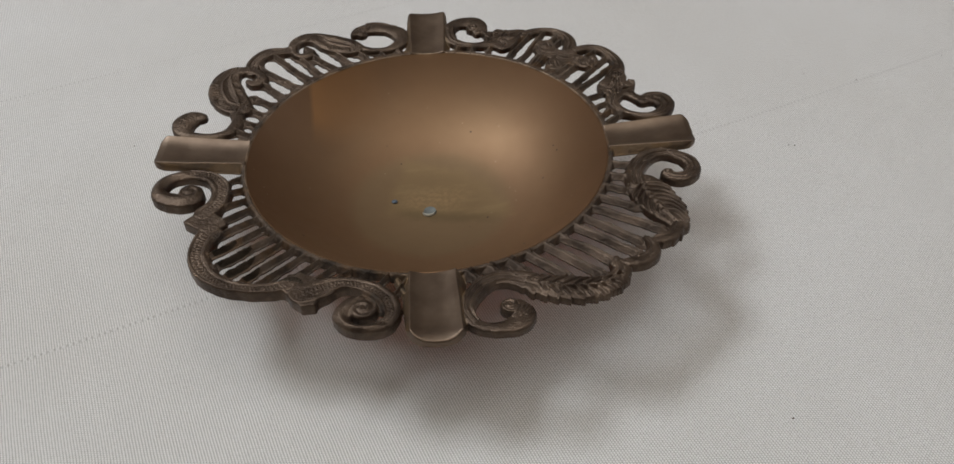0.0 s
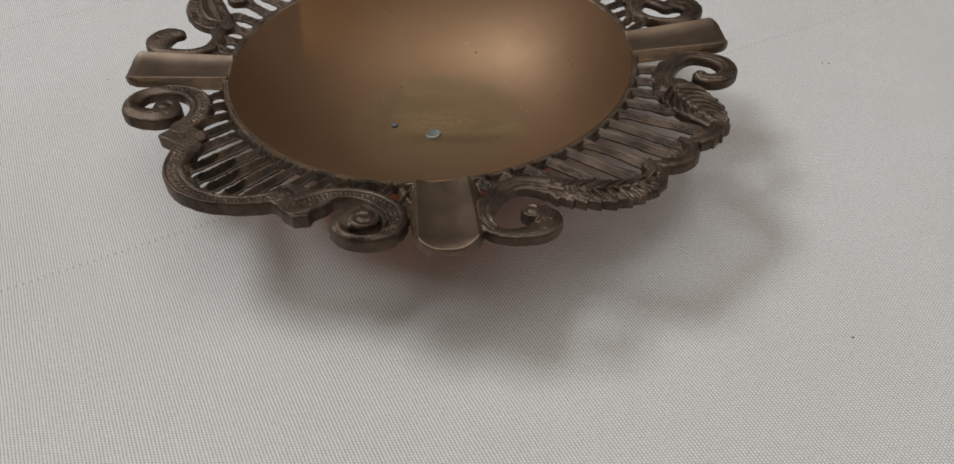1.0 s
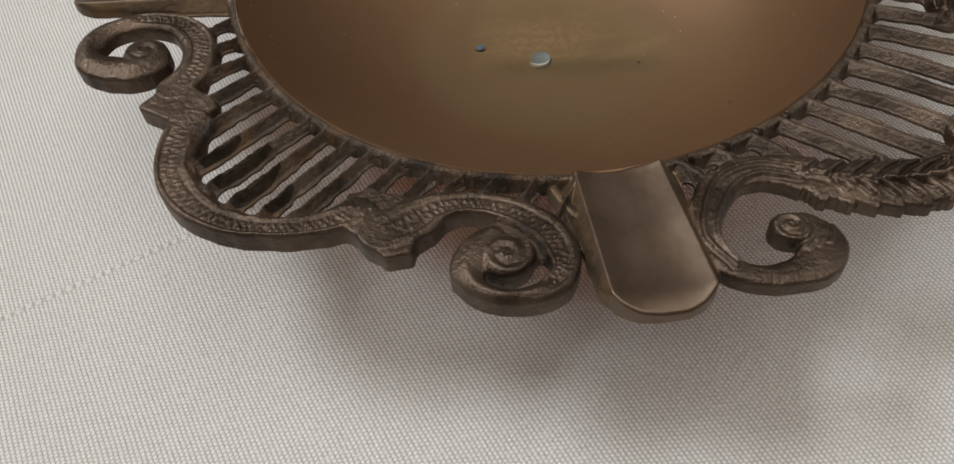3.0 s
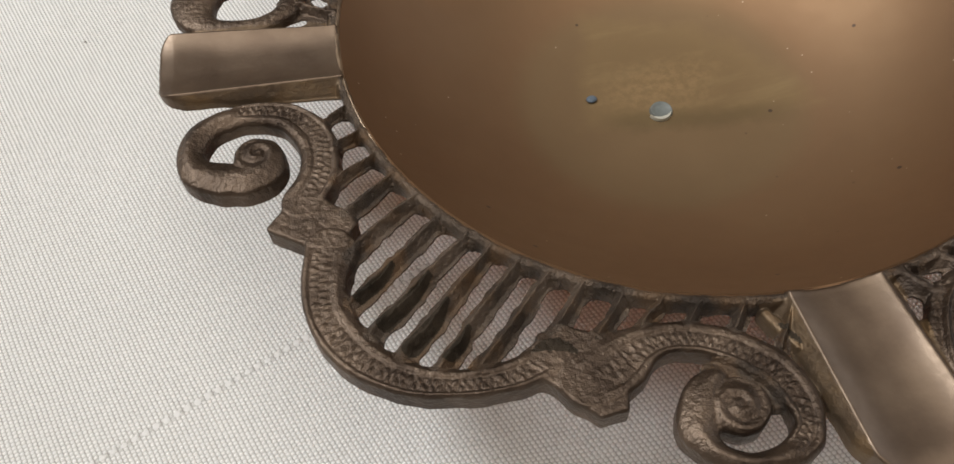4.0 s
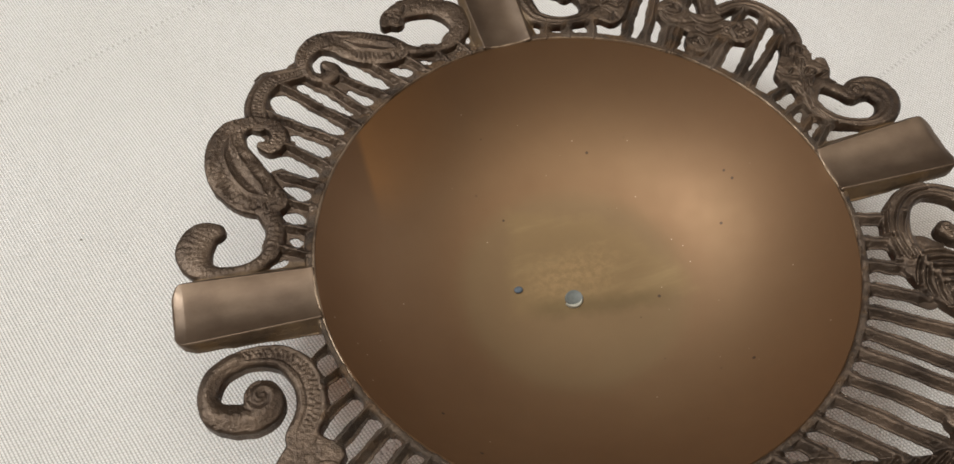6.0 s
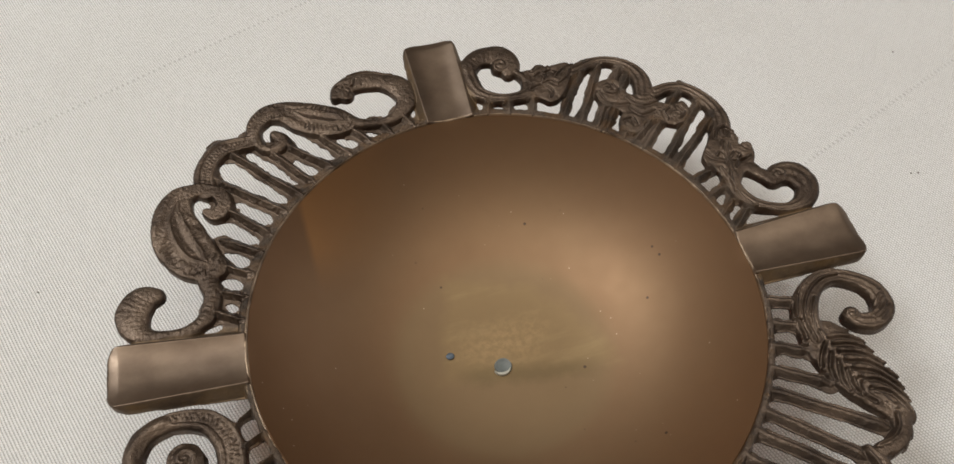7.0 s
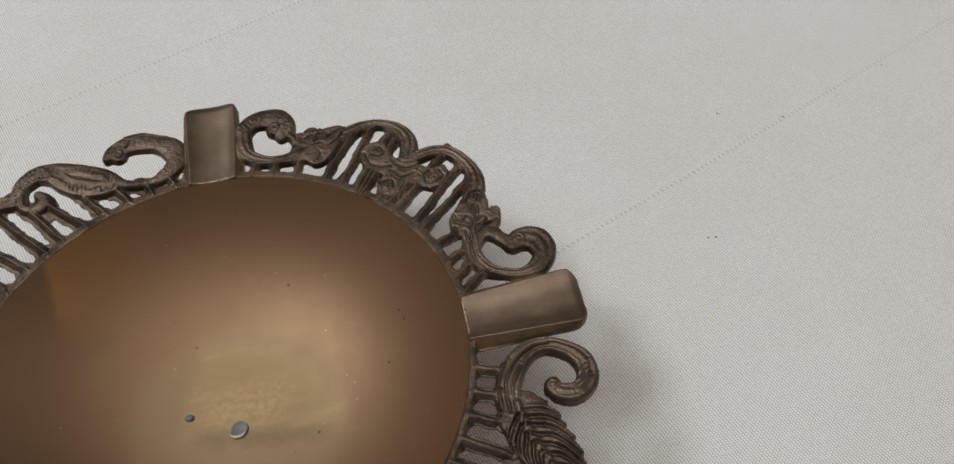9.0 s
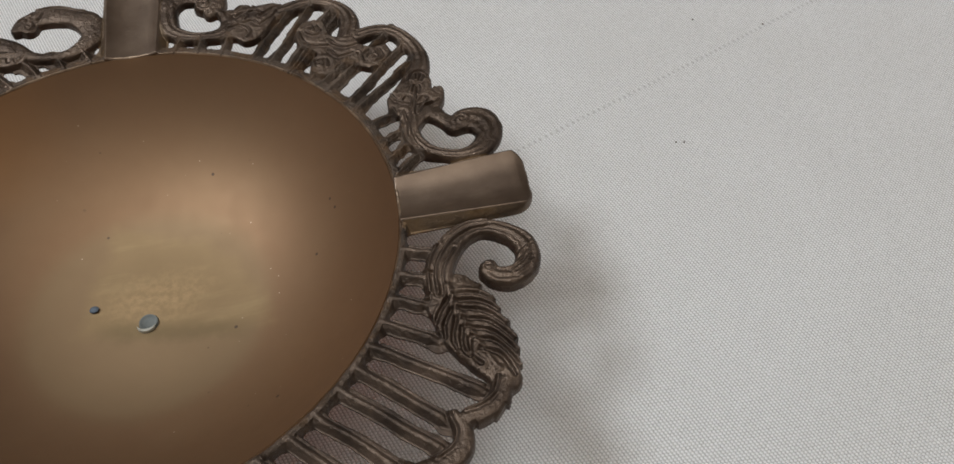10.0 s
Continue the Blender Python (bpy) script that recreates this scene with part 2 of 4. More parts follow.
def box(bm, x0, y0, z0, x1, y1, z1, bevel=0.0):
    made = bmesh.ops.create_cube(bm, size=1, matrix=Matrix.Translation(((x0 + x1) / 2, (y0 + y1) / 2, (z0 + z1) / 2)) @ Matrix.Diagonal((x1 - x0, y1 - y0, z1 - z0, 1)))
    if bevel:
        edges = list({e for v in made["verts"] for e in v.link_edges})
        bmesh.ops.bevel(bm, geom=edges, offset=bevel, segments=2, affect="EDGES")
    return bm


def boxes(*rows, bevel=0.0):
    bm = bmesh.new()
    for r in rows:
        box(bm, *r, bevel=bevel)
    return bm


# ---------------------------------------------------------------- the room that closes the place
FLOOR = -0.76


def structure(name, bm, mat, label):
    ob = new(name, mesh_of(name, bm, mat, 0))
    return tagged(ob, label, "", "", "structure")


structure("floor", boxes((-W - 0.1, -W - 0.1, FLOOR - 0.1, W + 0.1, W + 0.1, FLOOR)), WOOD, "plain brown wooden floor under the table")
SX0, SY0, SX1, SY1 = KEY_OPENING
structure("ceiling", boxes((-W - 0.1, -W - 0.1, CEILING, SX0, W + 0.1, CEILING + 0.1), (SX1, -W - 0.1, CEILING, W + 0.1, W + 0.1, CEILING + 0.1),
                           (SX0, -W - 0.1, CEILING, SX1, SY0, CEILING + 0.1), (SX0, SY1, CEILING, SX1, W + 0.1, CEILING + 0.1)), WHITE, "plain white painted ceiling with an opening added for the key light")
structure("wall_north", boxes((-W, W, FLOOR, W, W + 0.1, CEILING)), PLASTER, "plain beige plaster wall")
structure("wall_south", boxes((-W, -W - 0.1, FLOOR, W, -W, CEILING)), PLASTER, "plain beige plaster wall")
structure("wall_east", boxes((W, -W, FLOOR, W + 0.1, EY0, CEILING), (W, EY1, FLOOR, W + 0.1, W, CEILING), (W, EY0, FLOOR, W + 0.1, EY1, EZ0), (W, EY0, EZ1, W + 0.1, EY1, CEILING)), PLASTER, "plain beige plaster wall with an opening added for the east fill light")
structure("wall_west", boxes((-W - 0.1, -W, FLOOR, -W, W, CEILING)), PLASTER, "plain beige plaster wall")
window = tagged(new("added_skylight"), "white skylight frame added round the unseen key light", "", "", "structure")
part("added_frame", boxes((SX0, SY0, CEILING + 0.1, SX0 + 0.05, SY1, CEILING + 0.16), (SX1 - 0.05, SY0, CEILING + 0.1, SX1, SY1, CEILING + 0.16),
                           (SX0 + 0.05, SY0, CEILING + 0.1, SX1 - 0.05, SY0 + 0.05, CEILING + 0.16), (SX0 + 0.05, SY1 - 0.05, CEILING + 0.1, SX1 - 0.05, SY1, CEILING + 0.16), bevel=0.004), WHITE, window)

window = tagged(new("added_window"), "white window frame added round the unseen east fill light", "", "", "structure")
part("added_frame", boxes((W + 0.03, EY0, EZ0, W + 0.09, EY0 + 0.05, EZ1), (W + 0.03, EY1 - 0.05, EZ0, W + 0.09, EY1, EZ1),
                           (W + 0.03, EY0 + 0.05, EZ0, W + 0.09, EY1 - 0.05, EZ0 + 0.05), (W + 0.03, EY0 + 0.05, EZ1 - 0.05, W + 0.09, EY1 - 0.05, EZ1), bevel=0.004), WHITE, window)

lamp = tagged(new("added_fill_lamp"), "round white housing added above the unseen overhead fill light", "lamp")
lamp.location = (*FILL_AT, CEILING)
bm = bmesh.new()
bmesh.ops.create_cone(bm, cap_ends=True, segments=48, radius1=1.03, radius2=1.01, depth=0.05, matrix=Matrix.Translation((0, 0, -0.026)))
part("housing", bm, WHITE, lamp)

# ---------------------------------------------------------------- table and cloth
table = tagged(new("table"), "wooden table hidden under the tablecloth", "table")
table.location = (0.1, 0.15, FLOOR)
part("tabletop", boxes((-0.75, -0.55, 0.725, 0.75, 0.55, 0.757), bevel=0.004), WOOD, table)
for x in (-0.68, 0.68):
    for y in (-0.48, 0.48):
        part("leg", boxes((x - 0.03, y - 0.03, 0, x + 0.03, y + 0.03, 0.725), bevel=0.004), WOOD, table)

SEAM_STEP = 0.121
SEAM_DIR = Vector((math.cos(radians(WEAVE_TURN)), math.sin(radians(WEAVE_TURN)), 0))
SEAM_SIDE = Vector((-SEAM_DIR.y, SEAM_DIR.x, 0))


def cloth_height(x, y):
    """Small waves of the cloth; flat round the foot of the tray."""
    p = Vector((x * 9, y * 9, 0.3))
    away = min(1.0, max(0.0, (math.hypot(x, y) - 0.05) / 0.12))
    return -0.0006 + away * 0.0009 * (noise.noise(p) + 0.4 * noise.noise(p * 2.7))


def cloth_sheet():
    bm = bmesh.new()
    nx, ny = 190, 150
    x0, x1, y0, y1 = -0.70, 0.88, -0.44, 0.74
    rows = []
    for j in range(ny + 1):
        y = y0 + (y1 - y0) * j / ny
        rows.append([bm.verts.new((x0 + (x1 - x0) * i / nx, y, cloth_height(x0 + (x1 - x0) * i / nx, y))) for i in range(nx + 1)])
    for j in range(ny):
        for i in range(nx):
            bm.faces.new((rows[j][i], rows[j][i + 1], rows[j + 1][i + 1], rows[j + 1][i]))
    edge = [e for e in bm.edges if e.is_boundary]
    made = bmesh.ops.extrude_edge_only(bm, edges=edge)
    bmesh.ops.translate(bm, vec=(0, 0, -0.0016), verts=[v for v in made["geom"] if isinstance(v, bmesh.types.BMVert)])
    return bm


tablecloth = tagged(new("tablecloth", mesh_of("tablecloth", cloth_sheet(), CLOTH)), "off-white plain-woven cotton tablecloth with drawn-thread seams", "tablecloth")


def seam(offset, start, end):
    """One drawn-thread line: little raised stitches side by side along the cloth."""
    bm = bmesh.new()
    s = round(start / 0.00145) * 0.00145 - 0.00036
    while s < end:
        p = SEAM_DIR * s + SEAM_SIDE * offset
        z = cloth_height(p.x, p.y)
        m = Matrix.Translation((p.x, p.y, z + 0.00005)) @ Matrix.Rotation(radians(WEAVE_TURN), 4, "Z") @ Matrix.Diagonal((0.0005, 0.0005 + 0.0001 * math.sin(s * 9000), 0.00007, 1))
        bmesh.ops.create_icosphere(bm, subdivisions=1, radius=1, matrix=m)
        s += 0.00145
    return bm


THREAD = plaster_material("cotton_thread", (0.7, 0.69, 0.675))
for offset in (-0.0015, SEAM_STEP):
    part("seam", seam(offset, -0.25, 0.30), THREAD, tablecloth)

# ---------------------------------------------------------------- the ashtray, in millimetres
MM = Matrix.Diagonal((0.001, 0.001, 0.001, 1))
ashtray = tagged(new("ashtray"), "old cast bronze ashtray with a satin bowl and pierced ornamental rim", "ashtray")


def tray_part(name, bm, mat, parent=None, label="", smooth=50):
    bm.transform(MM)
    return part(name, bm, mat, parent or ashtray, label, smooth)


def lathe(profile, steps=128, dip=False):
    """A turned shape from radii and heights; dip lowers its lip to the floor of the four rests."""
    bm = bmesh.new()
    rings = []
    for r, z in profile:
        ring = []
        for k in range(steps):
            a = 2 * math.pi * k / steps
            x, y, low = 0.3 + r * math.cos(a), 0.3 + r * math.sin(a), z
            if dip and r > 38:
                for row in RESTS:
                    s, o = rest_frame(row, x, y)
                    if s > 0 and abs(o) < row[4]:
                        low = min(low, gutter(row, 46.0, o) + 0.03 - 0.6 * max(45.6 - r, 0))
            ring.append(bm.verts.new((x, y, low)))
        rings.append(ring)
    for a, b in zip(rings, rings[1:]):
        for k in range(steps):
            bm.faces.new((a[k], a[(k + 1) % steps], b[(k + 1) % steps], b[k]))
    for ring, (r, z) in ((rings[0], profile[0]), (rings[-1], profile[-1])):
        if r < 1:
            bm.faces.new(ring)
    return bm


# cigarette rests: direction, sideways shift at both ends, outer end, half widths at both ends
RESTS = ((180, 0.5, 1.2, 68.0, 4.6, 5.4), (90, -0.4, -0.2, 68.0, 4.6, 5.2), (0, 0.0, -0.4, 67.4, 4.4, 5.6), (270, 1.4, 2.3, 65.7, 4.8, 5.2))


def rest_frame(row, x, y):
    """Distance along a rest's axis and off its middle line."""
    a = radians(row[0])
    s, o = x * math.cos(a) + y * math.sin(a), -x * math.sin(a) + y * math.cos(a)
    sign = -1 if row[0] == 180 else 1
    return s, o * 1.0 - sign * (row[1] + (row[2] - row[1]) * np.clip((s - 46) / 20, 0, 1))


def gutter(row, s, o):
    """Height of a rest: a round gutter between soft crests, with sloping flanks."""
    f = np.clip((s - 46) / 20, 0, 1)
    w = row[4] + (row[5] - row[4]) * f
    crest = 24.75 + 1.7 * f
    u = np.minimum(np.abs(o) / w, 1.0)
    floor = crest - (0.8 + 0.3 * np.sin(math.pi * f)) * (1 - u**2.6)
    flank = crest - 0.12 - 1.15 * (np.abs(o) - w - 0.25)
    lip = 0.06 * np.clip(s - row[3] + 2.6, 0, None) ** 2
    return np.where(np.abs(o) < w, floor, np.minimum(crest, flank)) - lip


def smooth_path(points, per=7):
    """Catmull-Rom through rows of numbers."""
    p = [np.array(q, float) for q in points]
    p = [2 * p[0] - p[1]] + p + [2 * p[-1] - p[-2]]
    out = []
    for a, b, c, d in zip(p, p[1:], p[2:], p[3:]):
        for k in range(per):
            t = k / per
            out.append(0.5 * (2 * b + (c - a) * t + (2 * a - 5 * b + 4 * c - d) * t * t + (3 * b - a - 3 * c + d) * t**3))
    out.append(p[-2])
    return np.array(out)


# ---------------------------------------------------------------- the cast rim: one relief, cut into its ornaments
CELL, HALF = 0.125, 71.0
MIDDLE = (0.3, 0.3)
COUNT = int(2 * HALF / CELL) + 1
AXIS = np.linspace(-HALF, HALF, COUNT)
GX, GY = np.meshgrid(AXIS, AXIS, indexing="ij")
GR = np.hypot(GX - MIDDLE[0], GY - MIDDLE[1])
PLANE = 24.4 + 0.085 * (GR - 46)
SOLID = np.full((COUNT, COUNT), 9.0)
NEAR = np.full((COUNT, COUNT), 9.0)
OWNER = np.full((COUNT, COUNT), -1, int)
HEIGHT = PLANE - 4.0
PIECES = []
CRESTS = []


def cloud(step, seed):
    """Smooth noise over the rim, with features of about step millimetres."""
    n = int(2 * HALF / step) + 3
    g = np.random.RandomState(seed).uniform(-1, 1, (n, n))
    f = (AXIS + HALF) / step
    i, t = f.astype(int), f - f.astype(int)
    t = t * t * (3 - 2 * t)
    a = g[i] * (1 - t)[:, None] + g[i + 1] * t[:, None]
    return a[:, i] * (1 - t) + a[:, i + 1] * t


def window_of(xs, ys, pad):
    i0, i1 = np.searchsorted(AXIS, (min(xs) - pad, max(xs) + pad))
    j0, j1 = np.searchsorted(AXIS, (min(ys) - pad, max(ys) + pad))
    return slice(max(i0, 0), i1 + 1), slice(max(j0, 0), j1 + 1)


def merge(where, sd, top, name, label, mat, soft=0.9, first=False):
    """Adds one ornament to the relief: its outline's signed distance and its own height."""
    PIECES.append((name, label, mat))
    old = SOLID[where]
    h = np.clip(0.5 + 0.5 * (old - sd) / soft, 0, 1)
    SOLID[where] = old * (1 - h) + sd * h - soft * h * (1 - h)
    mine = sd < NEAR[where]
    if first:
        mine = (sd < -0.05) | (mine & (sd < 0.3))
    OWNER[where] = np.where(mine, len(PIECES) - 1, OWNER[where])
    NEAR[where] = np.where(mine, np.where(first, -9.0, sd), NEAR[where])
    reach = top - 2.2 * np.clip(sd, 0, None)
    k = 0.3
    a = HEIGHT[where]
    h = np.clip(0.5 + 0.5 * (a - reach) / k, 0, 1)
    HEIGHT[where] = reach * (1 - h) + a * h + k * h * (1 - h)


def along(points, per=6, pad=3.5):
    """For the cells near a stroke: signed distance to its outline, share across (-1 to 1), length along, half width."""
    path = smooth_path(points, per)
    path[:, 2] = np.maximum(path[:, 2], 0.25)
    where = window_of(path[:, 0], path[:, 1], path[:, 2].max() + pad)
    x, y = GX[where], GY[where]
    best = np.full(x.shape, 1e3)
    across, length, half = np.zeros(x.shape), np.zeros(x.shape), np.ones(x.shape)
    run = 0.0
    for a, b in zip(path, path[1:]):
        d = b[:2] - a[:2]
        size = np.hypot(*d)
        if size < 1e-6:
            continue
        t = np.clip(((x - a[0]) * d[0] + (y - a[1]) * d[1]) / size**2, 0, 1)
        dx, dy = x - a[0] - t * d[0], y - a[1] - t * d[1]
        h = a[2] + (b[2] - a[2]) * t
        dist = np.hypot(dx, dy)
        sd = dist - h
        less = sd < best
        best = np.where(less, sd, best)
        across = np.where(less, np.sign(d[0] * dy - d[1] * dx) * dist / h, across)
        length = np.where(less, run + t * size, length)
        half = np.where(less, h, half)
        run += size
    return where, best, across, length, half, run


def profile_of(kind, u, s, h, total, gap, lean):
    """Height over the rim's plane of the kinds of ornament."""
    a = np.abs(u)
    if kind == "band":
        z = np.interp(u, (-1, -0.86, -0.72, -0.66, 0.3, 0.38, 0.62, 1.0), (-0.1, 0.06, 0.06, -0.1, -0.1, 0.05, 0.08, -0.4))
        wave = 2 * math.pi * s / gap + 0.9 * np.sin(1.7 * s) + 0.6 * np.sin(4.3 * s + 3 * u)
        ticks = np.clip(np.cos(wave), 0, 1) * np.exp(-(((u + 0.42) / 0.15) ** 2)) + np.clip(-np.cos(wave), 0, 1) * np.exp(-(((u + 0.03) / 0.15) ** 2))
        f = np.clip((s - lean * total) / 2, 0, 1)
        ends = np.clip(s / 1.6, 0, 1) * (np.clip((total - s) / 1.6, 0, 1) if lean > 1 else 1)
        z, ticks = z * ends - 0.1 * (1 - ends), ticks * ends
        return (z + 0.17 * ticks * (1 + 0.4 * np.sin(2.9 * s))) * (1 - f) + (0.25 - 0.6 * a**2.2 + 0.12 * np.cos(4 * u)) * f
    if kind == "bar":
        return -0.2 - 1.5 * np.clip(np.abs(u + 0.2) - 0.12, 0, 2) ** 1.1 + 0.16 * np.exp(-(((u + 0.2) / 0.16) ** 2)) - 0.4 * np.clip((s - total + 1.4) / 1.4, 0, 1)
    if kind == "crest":
        return -0.3 - 1.4 * np.clip(a - 0.25, 0, 1) + 0.16 * np.exp(-((u / 0.2) ** 2)) - 0.6 * np.clip((s - total + 1.6) / 1.6, 0, 1)
    if kind == "leaf":
        return -0.12 - 0.35 * a**2.5
    if kind == "paisley":
        drop = np.clip((s / total - 0.02) / 0.1, 0, 1) * np.clip((0.52 - s / total) / 0.14, 0, 1)
        lips = 0.27 * np.exp(-(((np.abs(u + 0.15) - 0.3 * drop) / 0.07) ** 2)) * np.clip(drop * 4, 0, 1) - 0.16 * drop * np.exp(-(((u + 0.15) / 0.12) ** 2))
        ticks = np.sin(2 * math.pi * (s / gap + 0.7 * a)) * np.exp(-(((a - 0.62) / 0.2) ** 4))
        return 0.14 - 0.9 * np.clip(a - 0.8, 0, 1) + lips + 0.15 * ticks * np.clip(h - 1.0, 0, 1)
    if kind == "ribbed":
        return 0.18 - 0.5 * a**2.6 + 0.022 * np.sin(2 * math.pi * (s / gap - lean * u)) * np.clip(1.2 - a, 0, 1)
    if kind == "fluted":
        return 0.15 - 0.4 * a**3 + 0.07 * np.cos(3 * math.pi * u)
    return 0.16 - 0.5 * a**3


def stroke(name, points, kind="round", label="", mat=None, lift=0.0, gap=0.9, lean=0.6, scallop=0.0, soft=0.6, first=False):
    where, sd, u, s, h, total = along(points)
    if scallop:
        until = lean if kind == "leaf" else 1e3
        sd = sd - scallop * ((s / gap) % 1.0 - 0.4) * (u > 0) * (s < until)
    merge(where, sd, PLANE[where] + lift + profile_of(kind, u, s, h, total, gap, lean), name, label, mat or RIM, soft, first)


def roll(x, y, r, turn=0.0, hand=1, rise=0.35):
    """A rolled end: a domed disc with a spiral groove."""
    where = window_of((x,), (y,), r + 3)
    dx, dy = GX[where] - x, GY[where] - y
    rho, phi = np.hypot(dx, dy), np.arctan2(dy, dx)
    turns = rho / r * 1.7 - hand * (phi - turn) / (2 * math.pi)
    top = PLANE[where] + rise - 0.5 * (rho / r) ** 3 + 0.14 * np.cos(2 * math.pi * turns) * np.clip(rho / r * 4, 0, 1)
    merge(where, rho - r, top, "volute", "", RIM, 0.6)


def plate(name, outline, label, base, blades, spread):
    """A flat ornament from a short outline, with veins that fan out from its base."""
    q = np.array(outline)
    if blades:
        a, b, c, d = np.roll(q, 1, 0), q, np.roll(q, -1, 0), np.roll(q, -2, 0)
        q = np.stack([0.5 * (2 * b + (c - a) * t + (2 * a - 5 * b + 4 * c - d) * t * t + (3 * b - a - 3 * c + d) * t**3) for t in (0, 0.25, 0.5, 0.75)], 1).reshape(-1, 2)
    where = window_of(q[:, 0], q[:, 1], 3)
    x, y = GX[where], GY[where]
    dist, inside = np.full(x.shape, 1e3), np.zeros(x.shape, bool)
    for a, b in zip(q, np.roll(q, -1, 0)):
        d = b - a
        t = np.clip(((x - a[0]) * d[0] + (y - a[1]) * d[1]) / (d @ d), 0, 1)
        dist = np.minimum(dist, np.hypot(x - a[0] - t * d[0], y - a[1] - t * d[1]))
        if abs(d[1]) > 1e-9:
            inside ^= ((a[1] > y) != (b[1] > y)) & (x < a[0] + (y - a[1]) / d[1] * d[0])
    sd = np.where(inside, -dist, dist) - (0.55 if blades == 0 else 0.4)
    rho, phi = np.hypot(x - base[0], y - base[1]), np.arctan2(y - base[1], x - base[0])
    bow = phi + 0.12 * np.sin(rho * 0.9)
    veins = 0.02 * np.cos(blades * bow) * np.clip(rho / 3, 0, 1) + 0.01 * np.cos(rho * 2 * math.pi / spread)
    if blades == 0:
        veins = 0.0 * x - 0.2
    merge(where, sd, PLANE[where] + 0.05 + veins, name, label, RIM)


def vein(points, amp=0.36, wide=0.19):
    """A chased line that stands up from the ornament (or is cut into it)."""
    path = smooth_path([(x, y, wide) for x, y in points], 5)
    where = window_of(path[:, 0], path[:, 1], 1.5)
    x, y = GX[where], GY[where]
    best = np.full(x.shape, 9.0)
    for a, b in zip(path, path[1:]):
        d = b[:2] - a[:2]
        t = np.clip(((x - a[0]) * d[0] + (y - a[1]) * d[1]) / (d @ d + 1e-9), 0, 1)
        best = np.minimum(best, np.hypot(x - a[0] - t * d[0], y - a[1] - t * d[1]))
    amp = 0.95 * amp
    HEIGHT[where] += amp * np.exp(-((best / wide) ** 2)) - 0.3 * amp * np.exp(-(((best - 2.2 * wide) / wide) ** 2))


def bar(x0, y0, x1, y1, half, mat=None, under=1.4, taper=0.0):
    """A cast bar from the collar to the ornament, which it runs under."""
    size = math.hypot(x1 - x0, y1 - y0)
    x1, y1 = x1 + under * (x1 - x0) / size, y1 + under * (y1 - y0) / size
    r = math.hypot(x0, y0)
    x0, y0 = x0 * 46.1 / r, y0 * 46.1 / r
    pts = []
    for f in (0.0, 0.15, 0.4, 0.65, 0.85, 1.0):
        wide = half * (1.12 if f in (0.0, 1.0) else 1.0) * random.uniform(0.9, 1.12) * (1 + taper * f)
        pts.append((x0 + (x1 - x0) * f + random.uniform(-0.15, 0.15), y0 + (y1 - y0) * f + random.uniform(-0.15, 0.15), wide))
    stroke("rim_bar", pts, "crest" if mat == FRONT else "bar", "", mat or BAR, soft=2.2 if mat == RIM else 0.8)


def rest(row):
    where = (slice(0, COUNT), slice(0, COUNT))
    s, o = rest_frame(row, GX, GY)
    f = np.clip((s - 46) / 20, 0, 1)
    w = row[4] + (row[5] - row[4]) * f
    side = np.abs(o) - w - (2.1 - 1.3 * f)
    end, start = s - row[3], 45.5 - s
    rounding = 5.0 if row[0] == 270 else 3.4
    qx, qy = np.maximum(side + rounding, 0), np.maximum(end + rounding, 0)
    sd = np.maximum(np.hypot(qx, qy) - rounding + np.minimum(np.maximum(side + rounding, end + rounding), 0), start)
    near = (s > 40) & (np.abs(o) < 14)
    i, j = np.where(near)
    where = (slice(i.min(), i.max() + 1), slice(j.min(), j.max() + 1))
    top = gutter(row, s, o)
    lap = np.abs(o) - w - 0.35
    merge(where, sd[where], top[where], "rest_flank", "rough golden-brown flank of the rest", FLANK, 0.5)
    PIECES.append(("cigarette_rest", "smooth golden-brown grooved cigarette rest", REST))
    polished = (sd < 0.4) & (lap < 0) & near
    OWNER[polished] = len(PIECES) - 1
    NEAR[polished] = -9
    HEIGHT[polished] = top[polished]


